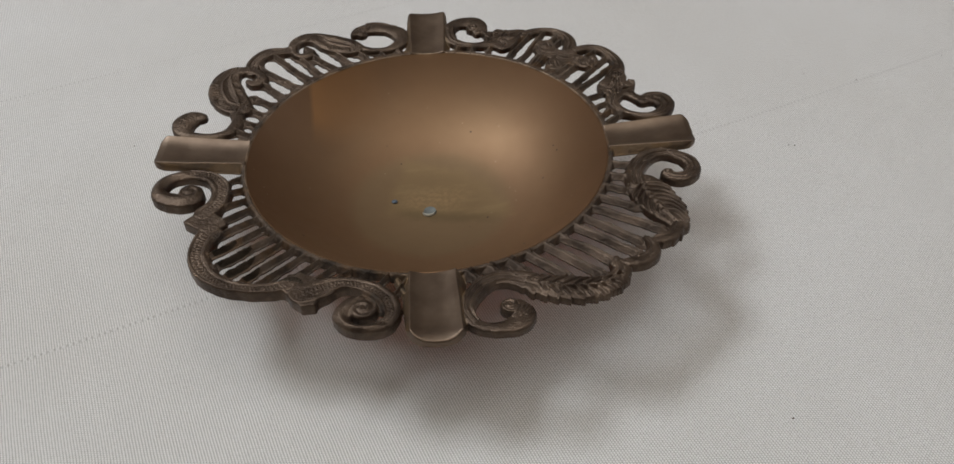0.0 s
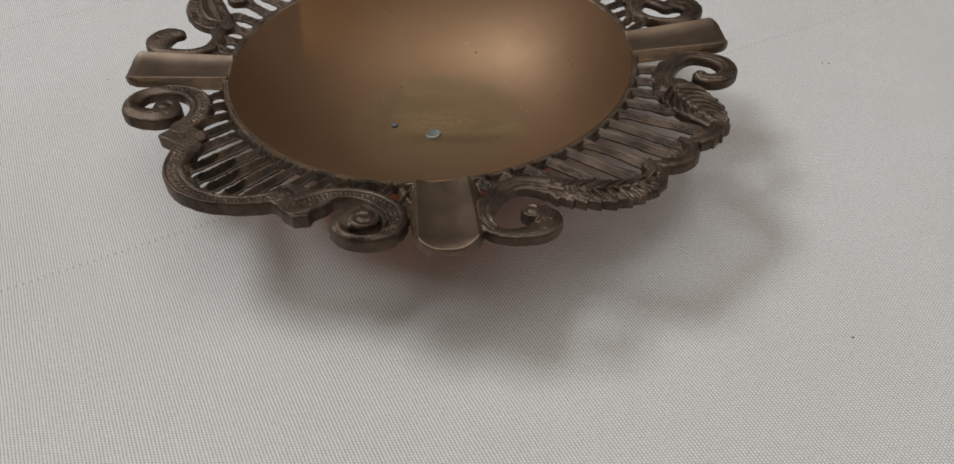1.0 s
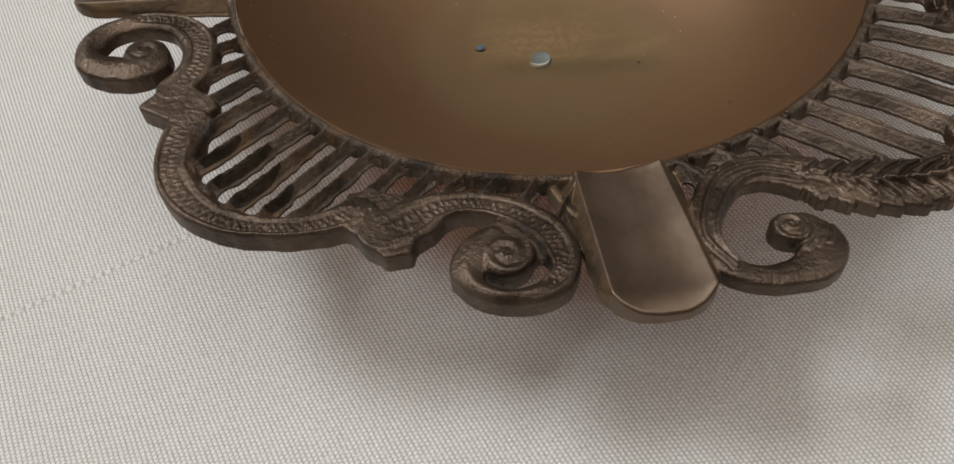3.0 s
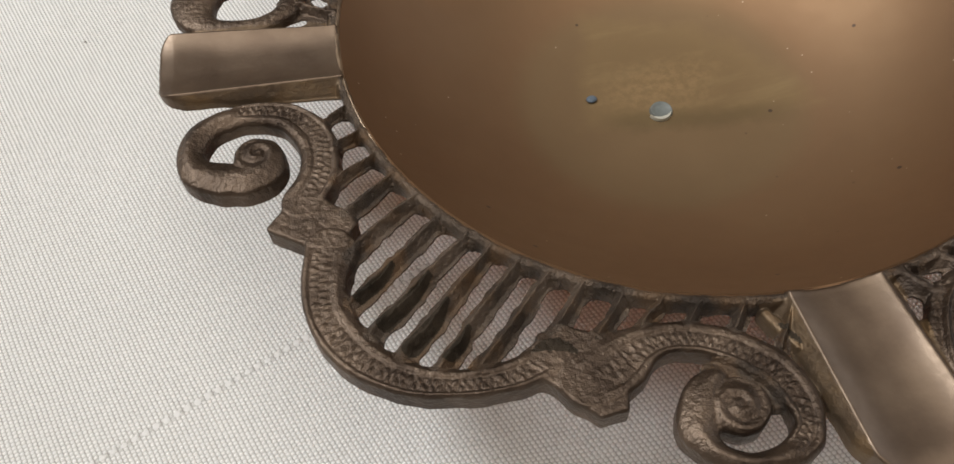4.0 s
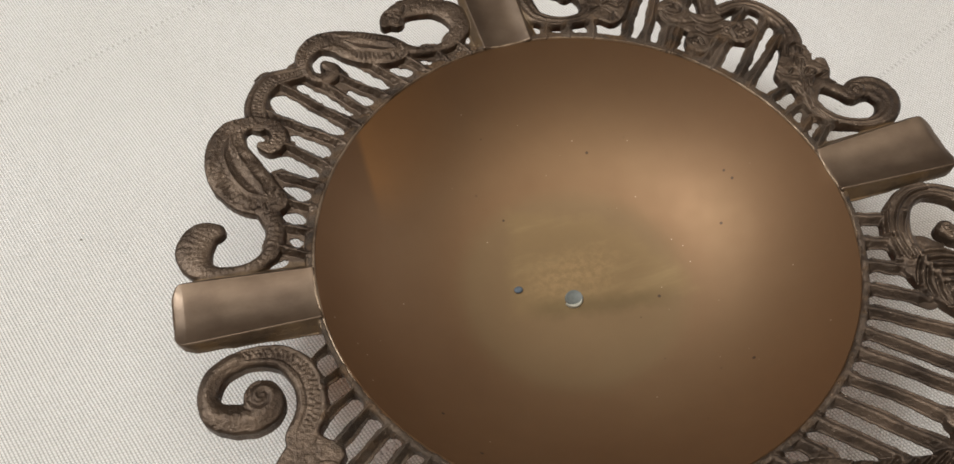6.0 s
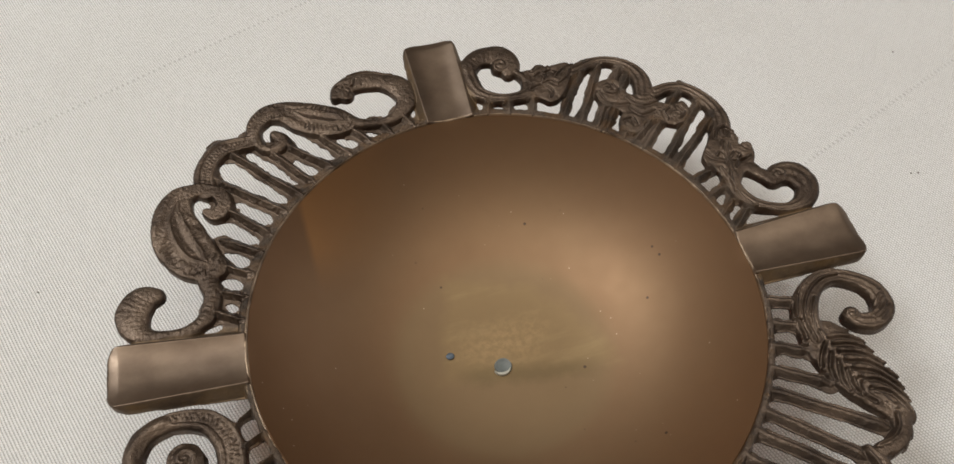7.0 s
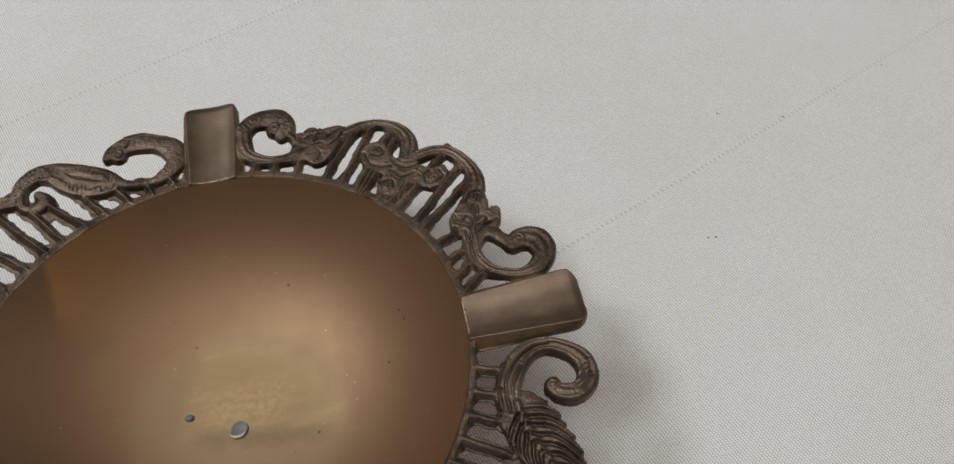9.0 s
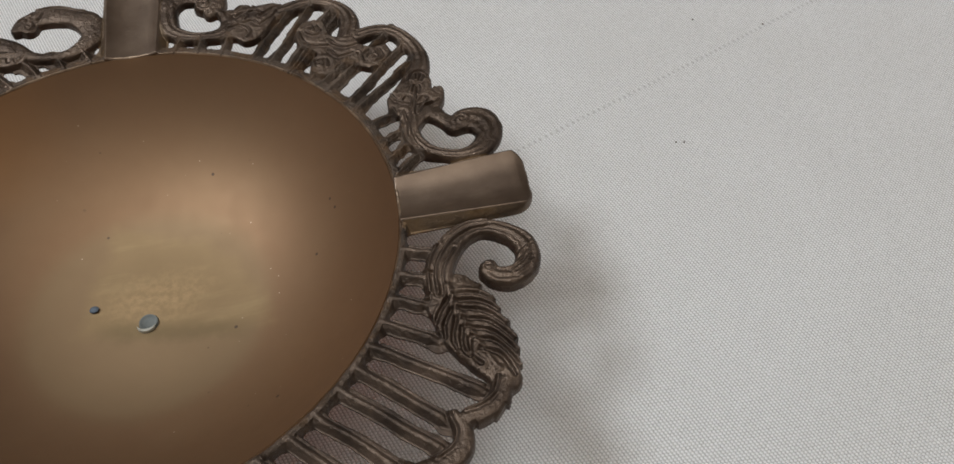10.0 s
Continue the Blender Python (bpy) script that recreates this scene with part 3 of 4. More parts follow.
def build_rim():
    """Meshes of the relief: tops, walls and undersides, one object to each ornament."""
    ragged = np.array([0.22 if p[0] in ("rim_bar", "crust") and p[2] != FRONT else 0.0 for p in PIECES] + [0.0])
    solid = SOLID + 0.10 * cloud(1.3, 3) * (OWNER >= 0) + ragged[OWNER] * (0.6 * cloud(0.8, 8) + 0.6 * cloud(1.7, 9) - 0.1)
    grain = np.array([{"cigarette_rest": 0.0, "rim_bar": 3.6, "collar": 3.0, "crust": 6.0}.get(p[0], 1.1) if p[2] != FRONT else 1.3 for p in PIECES] + [0.0])
    rough = grain[OWNER]
    ring = 45.4 - GR + 0.16 * cloud(1.6, 11)
    solid = np.maximum(solid, ring)
    inner = np.clip(1 + solid / 0.45, 0, 1)
    z = HEIGHT - 0.36 * (1 - np.sqrt(np.clip(1 - inner**2, 0, 1))) + rough * (0.022 * cloud(0.9, 5) + 0.028 * cloud(0.4, 6))
    thin = np.array([p[0] in ("rim_bar", "collar", "crust", "scroll_web") for p in PIECES] + [False])
    south = np.clip(-GY / 20, 0, 1)
    slim = np.where(GR < 47.2, 1.5 + 1.1 * south, 1.5)
    depth = np.where(thin[OWNER], slim, 1.6 + south * (0.7 + 0.6 * np.clip(0.5 - GX / 20, 0, 1)))
    for _ in range(6):
        depth[1:-1] = (depth[:-2] + depth[1:-1] + depth[2:]) / 3
        depth[:, 1:-1] = (depth[:, :-2] + depth[:, 1:-1] + depth[:, 2:]) / 3
    base = PLANE - depth
    z = np.maximum(z, base + 0.35)
    gx, gy = np.gradient(z, CELL)
    wx, wy = np.gradient(solid, CELL)
    inside = solid < 0
    full = inside[:-1, :-1] & inside[1:, :-1] & inside[1:, 1:] & inside[:-1, 1:]
    some = (inside[:-1, :-1] | inside[1:, :-1] | inside[1:, 1:] | inside[:-1, 1:]) & ~full
    number = np.arange(COUNT * COUNT).reshape(COUNT, COUNT)
    extra, crossing = [], {}

    def cross(p, q):
        key = (p, q) if p < q else (q, p)
        if key not in crossing:
            t = solid[p] / (solid[p] - solid[q])
            mix = lambda g: g[p] + (g[q] - g[p]) * t
            crossing[key] = COUNT * COUNT + len(extra)
            extra.append([mix(GX), mix(GY), mix(z), mix(base), mix(gx), mix(gy), mix(wx), mix(wy)])
        return crossing[key]

    faces, walls = {}, {}
    for i, j in zip(*np.where(some)):
        ring4 = [(i, j), (i + 1, j), (i + 1, j + 1), (i, j + 1)]
        poly, leave, owner = [], None, -1
        cuts = []
        for p, q in zip(ring4, ring4[1:] + ring4[:1]):
            if inside[p]:
                poly.append(number[p])
                owner = OWNER[p]
            if inside[p] != inside[q]:
                c = cross(p, q)
                poly.append(c)
                cuts.append((c, inside[p]))
        faces.setdefault(owner, []).append(poly)
        for n, (c, out) in enumerate(cuts):
            if out:
                walls.setdefault(owner, []).append((c, cuts[(n + 1) % len(cuts)][0]))
    fi, fj = np.where(full)
    owners = OWNER[fi, fj]
    quads = np.stack([number[fi, fj], number[fi + 1, fj], number[fi + 1, fj + 1], number[fi, fj + 1]], 1)
    extra = np.array(extra)
    flat = np.stack([g.ravel() for g in (GX, GY, z, base, gx, gy, wx, wy)], 1)
    data = np.concatenate([flat, extra])
    for k, (name, label, mat) in enumerate(PIECES):
        tops = quads[owners == k].tolist() + faces.get(k, [])
        if len(tops) < 12:
            continue
        used = np.array(sorted({v for f in tops for v in f}))
        index = {int(v): n for n, v in enumerate(used)}
        d = data[used]
        n = len(used)
        verts = [d[:, :3], d[:, [0, 1, 3]]]
        up = np.stack([-d[:, 4], -d[:, 5], np.ones(n)], 1)
        normals = [up, np.tile((0.0, 0.0, -1.0), (n, 1))]
        out = [[index[int(v)] for v in f] for f in tops]
        out += [[v + n for v in reversed(f)] for f in out]
        rim = sorted({v for w in walls.get(k, []) for v in w})
        if rim:
            e = data[np.array(rim)]
            m = len(rim)
            at = {v: 2 * n + t for t, v in enumerate(rim)}
            verts += [e[:, :3], e[:, [0, 1, 3]]]
            side = np.stack([e[:, 6], e[:, 7], np.full(m, 0.12)], 1)
            normals += [side, side]
            out += [[at[b], at[a], at[a] + m, at[b] + m] for a, b in walls[k]]
        verts, normals = np.concatenate(verts) * 0.001, np.concatenate(normals)
        normals /= np.linalg.norm(normals, axis=1)[:, None] + 1e-9
        me = bpy.data.meshes.new(name)
        me.from_pydata(verts.tolist(), [], out)
        me.materials.append(mat)
        me.polygons.foreach_set("use_smooth", [True] * len(me.polygons))
        me.normals_split_custom_set_from_vertices(normals.tolist())
        ob = new(name, me)
        ob.parent = ashtray
        tagged(ob, label)


# bowl
PROFILE_BOWL, depth = [(0.4, 3.6)], 0.0
for k in range(1, 61):
    r = 45.3 * (k - 0.5) / 60
    depth += (r / 45.3) ** 2.0 * (0.87 if r < 21.4 else 1.0)
    PROFILE_BOWL.append((45.3 * k / 60, depth))
PROFILE_BOWL = [(r, 3.6 + 20.4 * z / depth if r > 0.4 else z) for r, z in PROFILE_BOWL]
PROFILE_BOWL += [(45.6, 23.7), (45.8, 22.9)]
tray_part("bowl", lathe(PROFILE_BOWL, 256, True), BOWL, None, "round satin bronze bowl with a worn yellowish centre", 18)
lip = [(45.35, 23.86), (45.4, 24.1), (45.6, 24.26), (45.82, 24.2), (45.95, 23.95), (45.9, 23.6)]
bm = lathe(lip, 192, True)
for v in bm.verts:
    v.co.z -= 0.5 * min(max((-v.co.y - 8) / 18, 0), 1) + 0.05 * math.sin(1.7 * v.co.x) * math.sin(2.3 * v.co.y)
tray_part("lip", bm, patina_material("worn_bright_edge", (0.12, 0.085, 0.058), (0.4, 0.3, 0.21), 0.36, 0.9, 0.0001), None, "thin worn bright edge of the bowl")
PROFILE_UNDER = [(45.9, 23.5), (46.1, 22.3), (44.6, 20.2), (41, 15.6), (35, 10.2), (28, 6.2), (20, 3.4), (14, 2.2), (8, 1.9), (0.5, 1.9)]
tray_part("underside", lathe(PROFILE_UNDER, 96), UNDER, None, "coppery underside of the bowl")
tray_part("foot", lathe([(12, 2.4), (11.6, -0.5), (13.8, -0.5), (14.4, 2.9)], 64), UNDER)

# narrow collar round the bowl
north = np.clip(GY / 20, 0, 1)
collar = np.abs(GR - 46.0 - 0.4 * north) - 0.55 - 0.45 * north
merge((slice(0, COUNT), slice(0, COUNT)), collar, PLANE - 0.12 - 0.3 * np.abs(GR - 46.0), "collar", "", BAR)
for row in RESTS:
    rest(row)

# quadrant with the beaded ribbon
stroke("beaded_scroll", [(-51.4, -22.9, 2.3), (-49.3, -19.0, 2.3), (-49.1, -15.2, 2.3), (-50.0, -12.2, 2.3), (-52.6, -9.4, 2.0), (-56.6, -8.5, 1.7), (-60.2, -9.0, 1.7), (-62.9, -10.9, 1.7), (-63.9, -13.9, 1.6), (-62.9, -16.6, 2.0), (-60.2, -17.9, 2.4), (-57.0, -18.2, 2.4), (-54.9, -17.2, 1.8), (-54.4, -15.6, 1.3)], "band", "scroll of beaded ribbon ending in a rolled leaf", lean=0.46, gap=0.85)
roll(-56.0, -15.4, 2.8, 0.4, -1)
plate("notch", [(-55.0, -26.2), (-53.2, -24.1), (-50.6, -22.0), (-47.8, -24.9), (-46.2, -27.0), (-48.3, -29.6), (-50.9, -28.9)], "", (-40, -18), 0, 900)
stroke("beaded_lobe", [(-48.9, -30.3, 2.7), (-49.8, -34.1, 2.4), (-49.7, -38.2, 2.3), (-48.1, -41.9, 2.4), (-45.9, -44.7, 2.1), (-42.7, -47.0, 1.9), (-39.4, -48.2, 1.6), (-35.4, -48.7, 1.6), (-32.0, -48.4, 1.8), (-29.2, -47.4, 1.9)], "band", "beaded ribbon bent round in a lobe", lean=2.0, gap=0.85)
plate("notch", [(-29.3, -49.6), (-25.3, -54.1), (-23.2, -53.9), (-22.2, -49.5), (-23.9, -46.1), (-26.9, -44.7), (-29.0, -45.1)], "", (-18, -40), 0, 900)
stroke("beaded_scroll", [(-25.6, -50.6, 2.8), (-23.0, -49.4, 3.3), (-20.2, -48.0, 2.4), (-17.4, -47.5, 1.9), (-14.4, -48.0, 1.8), (-11.6, -49.3, 1.9), (-9.3, -51.2, 2.0), (-7.6, -53.4, 2.0), (-6.8, -56.6, 1.8), (-7.1, -58.8, 1.4), (-8.0, -60.3, 1.5), (-10.2, -61.4, 1.3), (-13.0, -61.5, 1.0), (-15.2, -60.7, 1.1), (-16.6, -59.3, 1.3), (-17.1, -57.3, 1.9), (-16.1, -55.5, 2.3), (-15.2, -54.0, 2.0), (-13.8, -52.6, 1.1)], "band", "scroll of beaded ribbon ending in a rolled leaf", lean=0.62, gap=0.85)
roll(-12.8, -56.0, 2.9, 2.0, 1)
for row in [(-41, -20.9, -45.7, -24.7, 1.38), (-38.9, -24.6, -45.7, -29.9, 1.47), (-37, -28.4, -45.5, -35.9, 1.38), (-34.6, -31.4, -44.1, -40.1, 1.38), (-32, -33.4, -41.5, -43.2, 1.38), (-29.1, -35.5, -38.2, -45.1, 1.29), (-26.4, -37.8, -33.9, -45.6, 1.29), (-23.2, -39.7, -28.6, -45.9, 1.29), (-19.3, -41.2, -23.4, -45.8, 1.2), (-15.7, -42.5, -18.4, -45.3, 1.1), (-11.9, -43.3, -13.4, -45.2, 1.01), (-7.6, -44.2, -8.9, -46.3, 1.01), (-45.7, -9.2, -47.7, -10.7, 0.74), (-43.9, -13.4, -45.7, -14.3, 0.74), (-42.1, -17.3, -46, -19.6, 1.01), (-3, -45.5, -4.9, -48.6, 0.83)]:
    bar(*row[:4], 0.66 * row[4], None, 2.4, 0.3)
# black crust on the outer ends of the bars and round the scroll
for x0, y0, x1, y1, wide in ((-42.6, -33.4, -46.4, -36.7, 0.75), (-38.9, -35.4, -44.2, -40.3, 0.95), (-37.6, -39.0, -42.0, -43.6, 1.05), (-36.0, -42.6, -38.4, -45.2, 0.8)):
    xm, ym = 0.5 * (x0 + x1) + 0.3, 0.5 * (y0 + y1) - 0.2
    stroke("crust", [(x0, y0, 0.35), (xm, ym, 0.75 * wide), (x1, y1, wide)], "bar", "black tarry crust on a bar", CRUST, lift=0.15, first=True)
stroke("scroll_web", [(-13.8, -51.6, 0.9), (-11.6, -52.3, 1.2), (-9.8, -53.8, 1.3), (-9.0, -55.4, 1.0), (-9.2, -56.6, 0.5)], "round", "rough recess inside the scroll", BAR, lift=-0.95, soft=0.5)
stroke("crust", [(-30.2, -46.6, 0.3), (-28.6, -46.2, 0.75), (-27.2, -46.6, 0.7), (-26.2, -47.4, 0.3)], "round", "dull black stain on the ribbon", CRUST, lift=-0.22, first=True)
stroke("rest_crust", [(-6.2, -46.6, 0.7), (-5.4, -48.6, 0.8), (-4.7, -51.0, 0.4)], "round", "golden crust beside the rest", FLANK, lift=-0.9)
stroke("crust", [(-5.5, -48.4, 0.3), (-4.9, -49.6, 0.45), (-4.5, -50.6, 0.25)], "round", "black tarry crust beside the rest", CRUST, lift=-0.9, first=True)

# quadrant with paisleys and swan necks
stroke("swan_neck", [(-50.7, 17.6, 1.95), (-50.1, 15, 1.55), (-50.6, 11.9, 1.45), (-51.9, 9.4, 1.35), (-54.6, 7.8, 1.25), (-57.5, 7.6, 1.05), (-60.8, 8.1, 1.35), (-63.1, 9.8, 2.25), (-63.6, 13.1, 3.05), (-62, 15.8, 2.65), (-59.7, 16.1, 1.65)], "ribbed", "hooked swan neck with fine cuts", gap=1.0, lean=0.2)
stroke("paisley", [(-49.8, 20.3, 2.75), (-52.4, 22.2, 4.15), (-54.9, 26.9, 4.95), (-56, 32.6, 3.75), (-54.6, 36.7, 2.55), (-52.1, 38, 1.65), (-49.4, 37.9, 1.15), (-47, 36.2, 1.35), (-46.5, 33.5, 1.35), (-48.2, 31.6, 1.35), (-49.9, 32.6, 0.85)], "paisley", "engraved paisley with a curled tip", gap=0.8)
stroke("beaded_lobe", [(-49.7, 37.7, 1.85), (-49.8, 41.6, 2.05), (-48.5, 45.1, 2.05), (-46.2, 47.5, 2.05), (-43.3, 48.2, 1.85), (-40.4, 48.4, 1.55)], "band", "beaded ribbon bent round in a lobe", lean=2.0, gap=0.85)
stroke("curl", [(-39.1, 50.7, 1.05), (-38.8, 48, 1.05), (-37.6, 45.9, 0.95), (-35.2, 46, 1.35), (-34, 47.7, 1.45), (-35.3, 49.3, 1.05)], "round")
stroke("paisley", [(-20.8, 49.4, 2.15), (-23.6, 50.4, 3.65), (-28.1, 52.2, 3.95), (-32.4, 54.5, 2.85), (-36, 54.8, 2.15), (-38.5, 52.8, 1.85), (-39.4, 50.7, 1.35)], "paisley", "engraved paisley with a curled tip", gap=0.8)
stroke("swan_neck", [(-21.9, 56.7, 1.15), (-20.5, 58.3, 2.05), (-18.1, 59.8, 2.35), (-15.1, 60.3, 2.65), (-11.7, 59.1, 2.15), (-8.6, 57.3, 2.65), (-7.4, 53.4, 2.15), (-9.1, 50.4, 1.55), (-11.8, 48.6, 1.15), (-15.3, 48.3, 0.95), (-18.6, 49.3, 1.25), (-21, 51.3, 1.55), (-22.8, 52.3, 1.65)], "round", "swan neck with a rolled beak on a thin ring")
roll(-19.6, 57, 1.6, 0.5, 1, 0.2)
for row in ((-25.5, 39.2, -33.6, 46.3), (-29.2, 35.9, -40.0, 48.7), (-32.4, 33.4, -45.8, 47.7), (-35.5, 29.9, -47.8, 40.1), (-39.0, 25.4, -46.7, 33.2), (-41.0, 21.5, -46.6, 25.0), (-42.7, 17.2, -47.4, 19.8), (-44.2, 12.6, -48.3, 14.3), (-45.5, 8.1, -49.8, 10.5), (-21.6, 41.6, -25.8, 46.2), (-16.6, 43.3, -19.7, 47.3), (-12.0, 44.9, -14.0, 48.1), (-7.3, 46.1, -9.3, 49.6)):
    bar(*row, 1.3, RIM)

# quadrant with the flower between two palmettes
stroke("leaf_scroll", [(6.8, 58.3, 2.05), (9.4, 60.6, 2.25), (12.3, 61, 2.55), (15.2, 60.4, 2.45), (16.7, 57.3, 1.95), (15.4, 55.1, 1.45)], "ribbed", "smooth scroll with a rolled leaf end", gap=1.0, lean=0.5)
stroke("leaf_scroll", [(6.8, 58.3, 2.05), (6.8, 54.8, 2.15), (7.9, 51.4, 1.75), (10.6, 49.3, 1.45), (13.7, 48.4, 1.25), (17, 48.5, 1.55), (19.3, 50, 2.15)], "fluted", "smooth stem under the scroll")
roll(14.2, 57.4, 2.1, 2.5, 1, 0.3)
stroke("link", [(17.2, 54.7, 0.85), (17.9, 53.3, 0.85), (18.8, 52.2, 1.15)], "round")
plate("palmette", [(18.3, 53.6), (20.7, 54.4), (22.4, 55.2), (23.9, 53.8), (26.7, 54.5), (28.5, 53.9), (27.5, 50.8), (25.8, 48.1), (23.8, 45.8), (22, 45.4), (20.1, 47.1), (17.9, 48.3)], "palmette with curled veins", (18.8, 50.7), 13, 3.4)
stroke("lobe", [(29, 52.2, 1.75), (32.6, 53.2, 1.45), (36.2, 53.2, 1.15), (39.6, 51.4, 1.35), (41.8, 48.3, 1.75), (42.1, 44.9, 2.05), (41.2, 42, 1.85)], "fluted")
plate("flower", [(33.6, 47.3), (36.6, 46.7), (37.5, 43.3), (39.7, 41.3), (42.4, 40.6), (43.5, 38.6), (45.7, 37), (48, 37.5), (48.3, 35.2), (46.3, 32.8), (44.2, 33), (42, 34.6), (40.4, 35.1), (38.6, 34.6), (37.6, 33.4), (36.2, 33.1), (34.5, 34.4), (34.5, 36.7), (35.8, 38), (35, 39.9), (32.8, 41.6), (32.1, 44.4)], "cast flower with curled petals", (39.0, 38.0), 7, 2.6)
for x, y, r in [(34.5, 45.3, 1.5), (35.7, 35.4, 1.3), (42.9, 36.2, 1.3), (45.9, 34.6, 1.4)]:
    roll(x, y, r, 1.0, 1, 0.22)
stroke("lobe", [(43.8, 41.8, 1.55), (46.8, 42.2, 1.45), (49.9, 41.2, 1.45), (52.2, 38.4, 1.55), (53.8, 34.7, 1.65), (53.9, 30.8, 1.95), (52.6, 28, 2.05)], "fluted")
plate("palmette", [(50.4, 27.4), (52.3, 28.8), (54.2, 28.6), (54.9, 26.1), (54.7, 23.9), (56.7, 23.6), (56.5, 21.1), (55.5, 19), (55.9, 17.5), (53.4, 17.6), (51.8, 16.2), (50, 14.4), (49, 16.3), (48.8, 18.9), (47.4, 21.3), (47.3, 23.4), (48.8, 25.2)], "palmette with curled veins", (50.3, 16.0), 12, 3.6)
stroke("swan_neck", [(57.7, 14.3, 1.65), (59.7, 15.2, 2.45), (62.2, 14.3, 2.75), (63.2, 11.1, 2.35), (61.4, 8.2, 1.95), (58, 7.2, 1.25), (54.7, 8.2, 1.15), (52.2, 9.8, 1.45), (50.7, 12.3, 1.45), (50.2, 15.1, 1.45), (50.4, 17.8, 1.35)], "fluted", "swan neck with a rolled beak on a thin ring")
roll(59, 14.8, 1.8, 0.0, 1, 0.3)
stroke("link", [(54.4, 17.9, 1.35), (55.6, 16.7, 1.35), (56.7, 15.4, 1.45), (57.7, 14.3, 1.65)], "round")
for row in ((8.2, 44.8, 9.7, 49.6), (12.6, 43.7, 13.5, 48.1), (17.0, 42.3, 18.7, 48.0), (22.3, 39.5, 31.8, 53.7), (25.9, 37.8, 35.3, 53.4), (29.9, 35.3, 33.6, 41.1), (36.6, 29.1, 41.5, 33.8), (39.6, 24.5, 51.7, 37.4), (41.3, 22.5, 52.9, 32.9), (42.7, 18.0, 46.9, 19.9), (44.3, 13.8, 48.1, 15.5), (45.4, 9.3, 48.6, 12.1), (46.2, 5.3, 50.4, 9.4), (36.0, 45.2, 39.6, 51.6), (37.9, 43.5, 41.1, 50.0), (46.2, 36.0, 49.8, 42.3), (44.4, 39.4, 43.0, 37.4), (33.4, 32.0, 36.3, 36.7), (38.4, 30.7, 41.5, 33.9)):
    bar(*row, 1.1, None, 0.4)

# quadrant with the acanthus leaves
stroke("leaf_scroll", [(49.6, -19.7, 1.8), (50.2, -15.2, 2.3), (52.4, -11.2, 2.1), (55.4, -9.1, 1.8), (58.8, -9, 1.5), (61.9, -10.8, 1.6), (63.9, -13.6, 1.8), (63.7, -16.9, 1.9), (61.6, -18.9, 1.8), (59, -18.6, 1.7), (57.4, -17.2, 1.3)], "fluted", "smooth scroll with a rolled leaf end")
roll(57.6, -16.8, 1.4, 3.0, 1)
stroke("acanthus_leaf", [(51.4, -19.9, 4), (52.5, -23.2, 4.6), (53.6, -26.7, 4.6), (54.8, -29.8, 4.1), (55.9, -33.1, 2.9), (56.4, -35.5, 2)], "leaf", "acanthus leaf with deep curved veins", gap=2.1, lean=99, scallop=0.8)
stroke("lobe", [(56.2, -35, 1.5), (55.2, -38, 1.5), (53, -39.8, 1.5), (50.4, -40.3, 1.4)], "round", "scalloped lobe", lift=-0.1, gap=2.0, lean=0.0, scallop=0.4)
stroke("lobe", [(48.4, -39.6, 0.9), (49.3, -42, 1.3), (48.6, -44.6, 1.6), (46, -46.2, 1.7), (43.2, -46.6, 1.5)], "round", "scalloped lobe", lift=-0.1)
stroke("acanthus_leaf", [(40.8, -46.4, 1.65), (41.3, -48.6, 1.95), (39.9, -51, 2.45), (36.9, -52.9, 2.95), (33, -53.3, 3.45), (28.7, -52.7, 3.55), (24.5, -51.4, 3.35), (21.3, -49.6, 2.75), (17.1, -48, 2.15), (12.8, -48.9, 2.05), (9.9, -52.5, 1.95), (8.5, -56.4, 1.65), (9.1, -60.4, 1.45), (12.1, -62.7, 1.35), (15.8, -62.9, 1.75), (18.6, -61.7, 2.35), (19.8, -59.4, 2.45), (18.8, -57.1, 1.95)], "leaf", "long acanthus leaf curling into a scroll", gap=2.2, lean=24, scallop=-0.7)
roll(17.1, -57.2, 2.1, 1.0, 1)
for row in [(45.6, -8.9, 50.5, -10.8), (44.8, -13.5, 49, -15.5), (43.2, -17.6, 47.8, -20.2), (41.5, -21.8, 48.4, -26.2), (39.5, -25.4, 53.3, -35.9), (37.2, -28.7, 48, -39.4), (34.4, -31.8, 47, -43.5), (30.6, -34.6, 41, -44.9), (26.8, -37, 38.2, -49.2), (22.3, -39.1, 31.5, -49.2), (18.2, -40.9, 21.4, -45), (13.6, -42.6, 15.8, -45.2), (9.4, -43.9, 11.7, -47.3)]:
    CRESTS.append(row)
    x0, y0, x1, y1 = row
    ox, oy = 1.05 * (y1 - y0) / math.hypot(x1 - x0, y1 - y0), -1.05 * (x1 - x0) / math.hypot(x1 - x0, y1 - y0)
    bar(x0 + ox, y0 + oy, x1 + ox, y1 + oy, 1.32, FRONT, 0.8)
# thin bright crest along each front bar
for x0, y0, x1, y1 in CRESTS:
    vein([(x0 * 1.02, y0 * 1.02), (0.5 * (x0 + x1) + 0.1, 0.5 * (y0 + y1)), (x1, y1)], 0.5, 0.19)
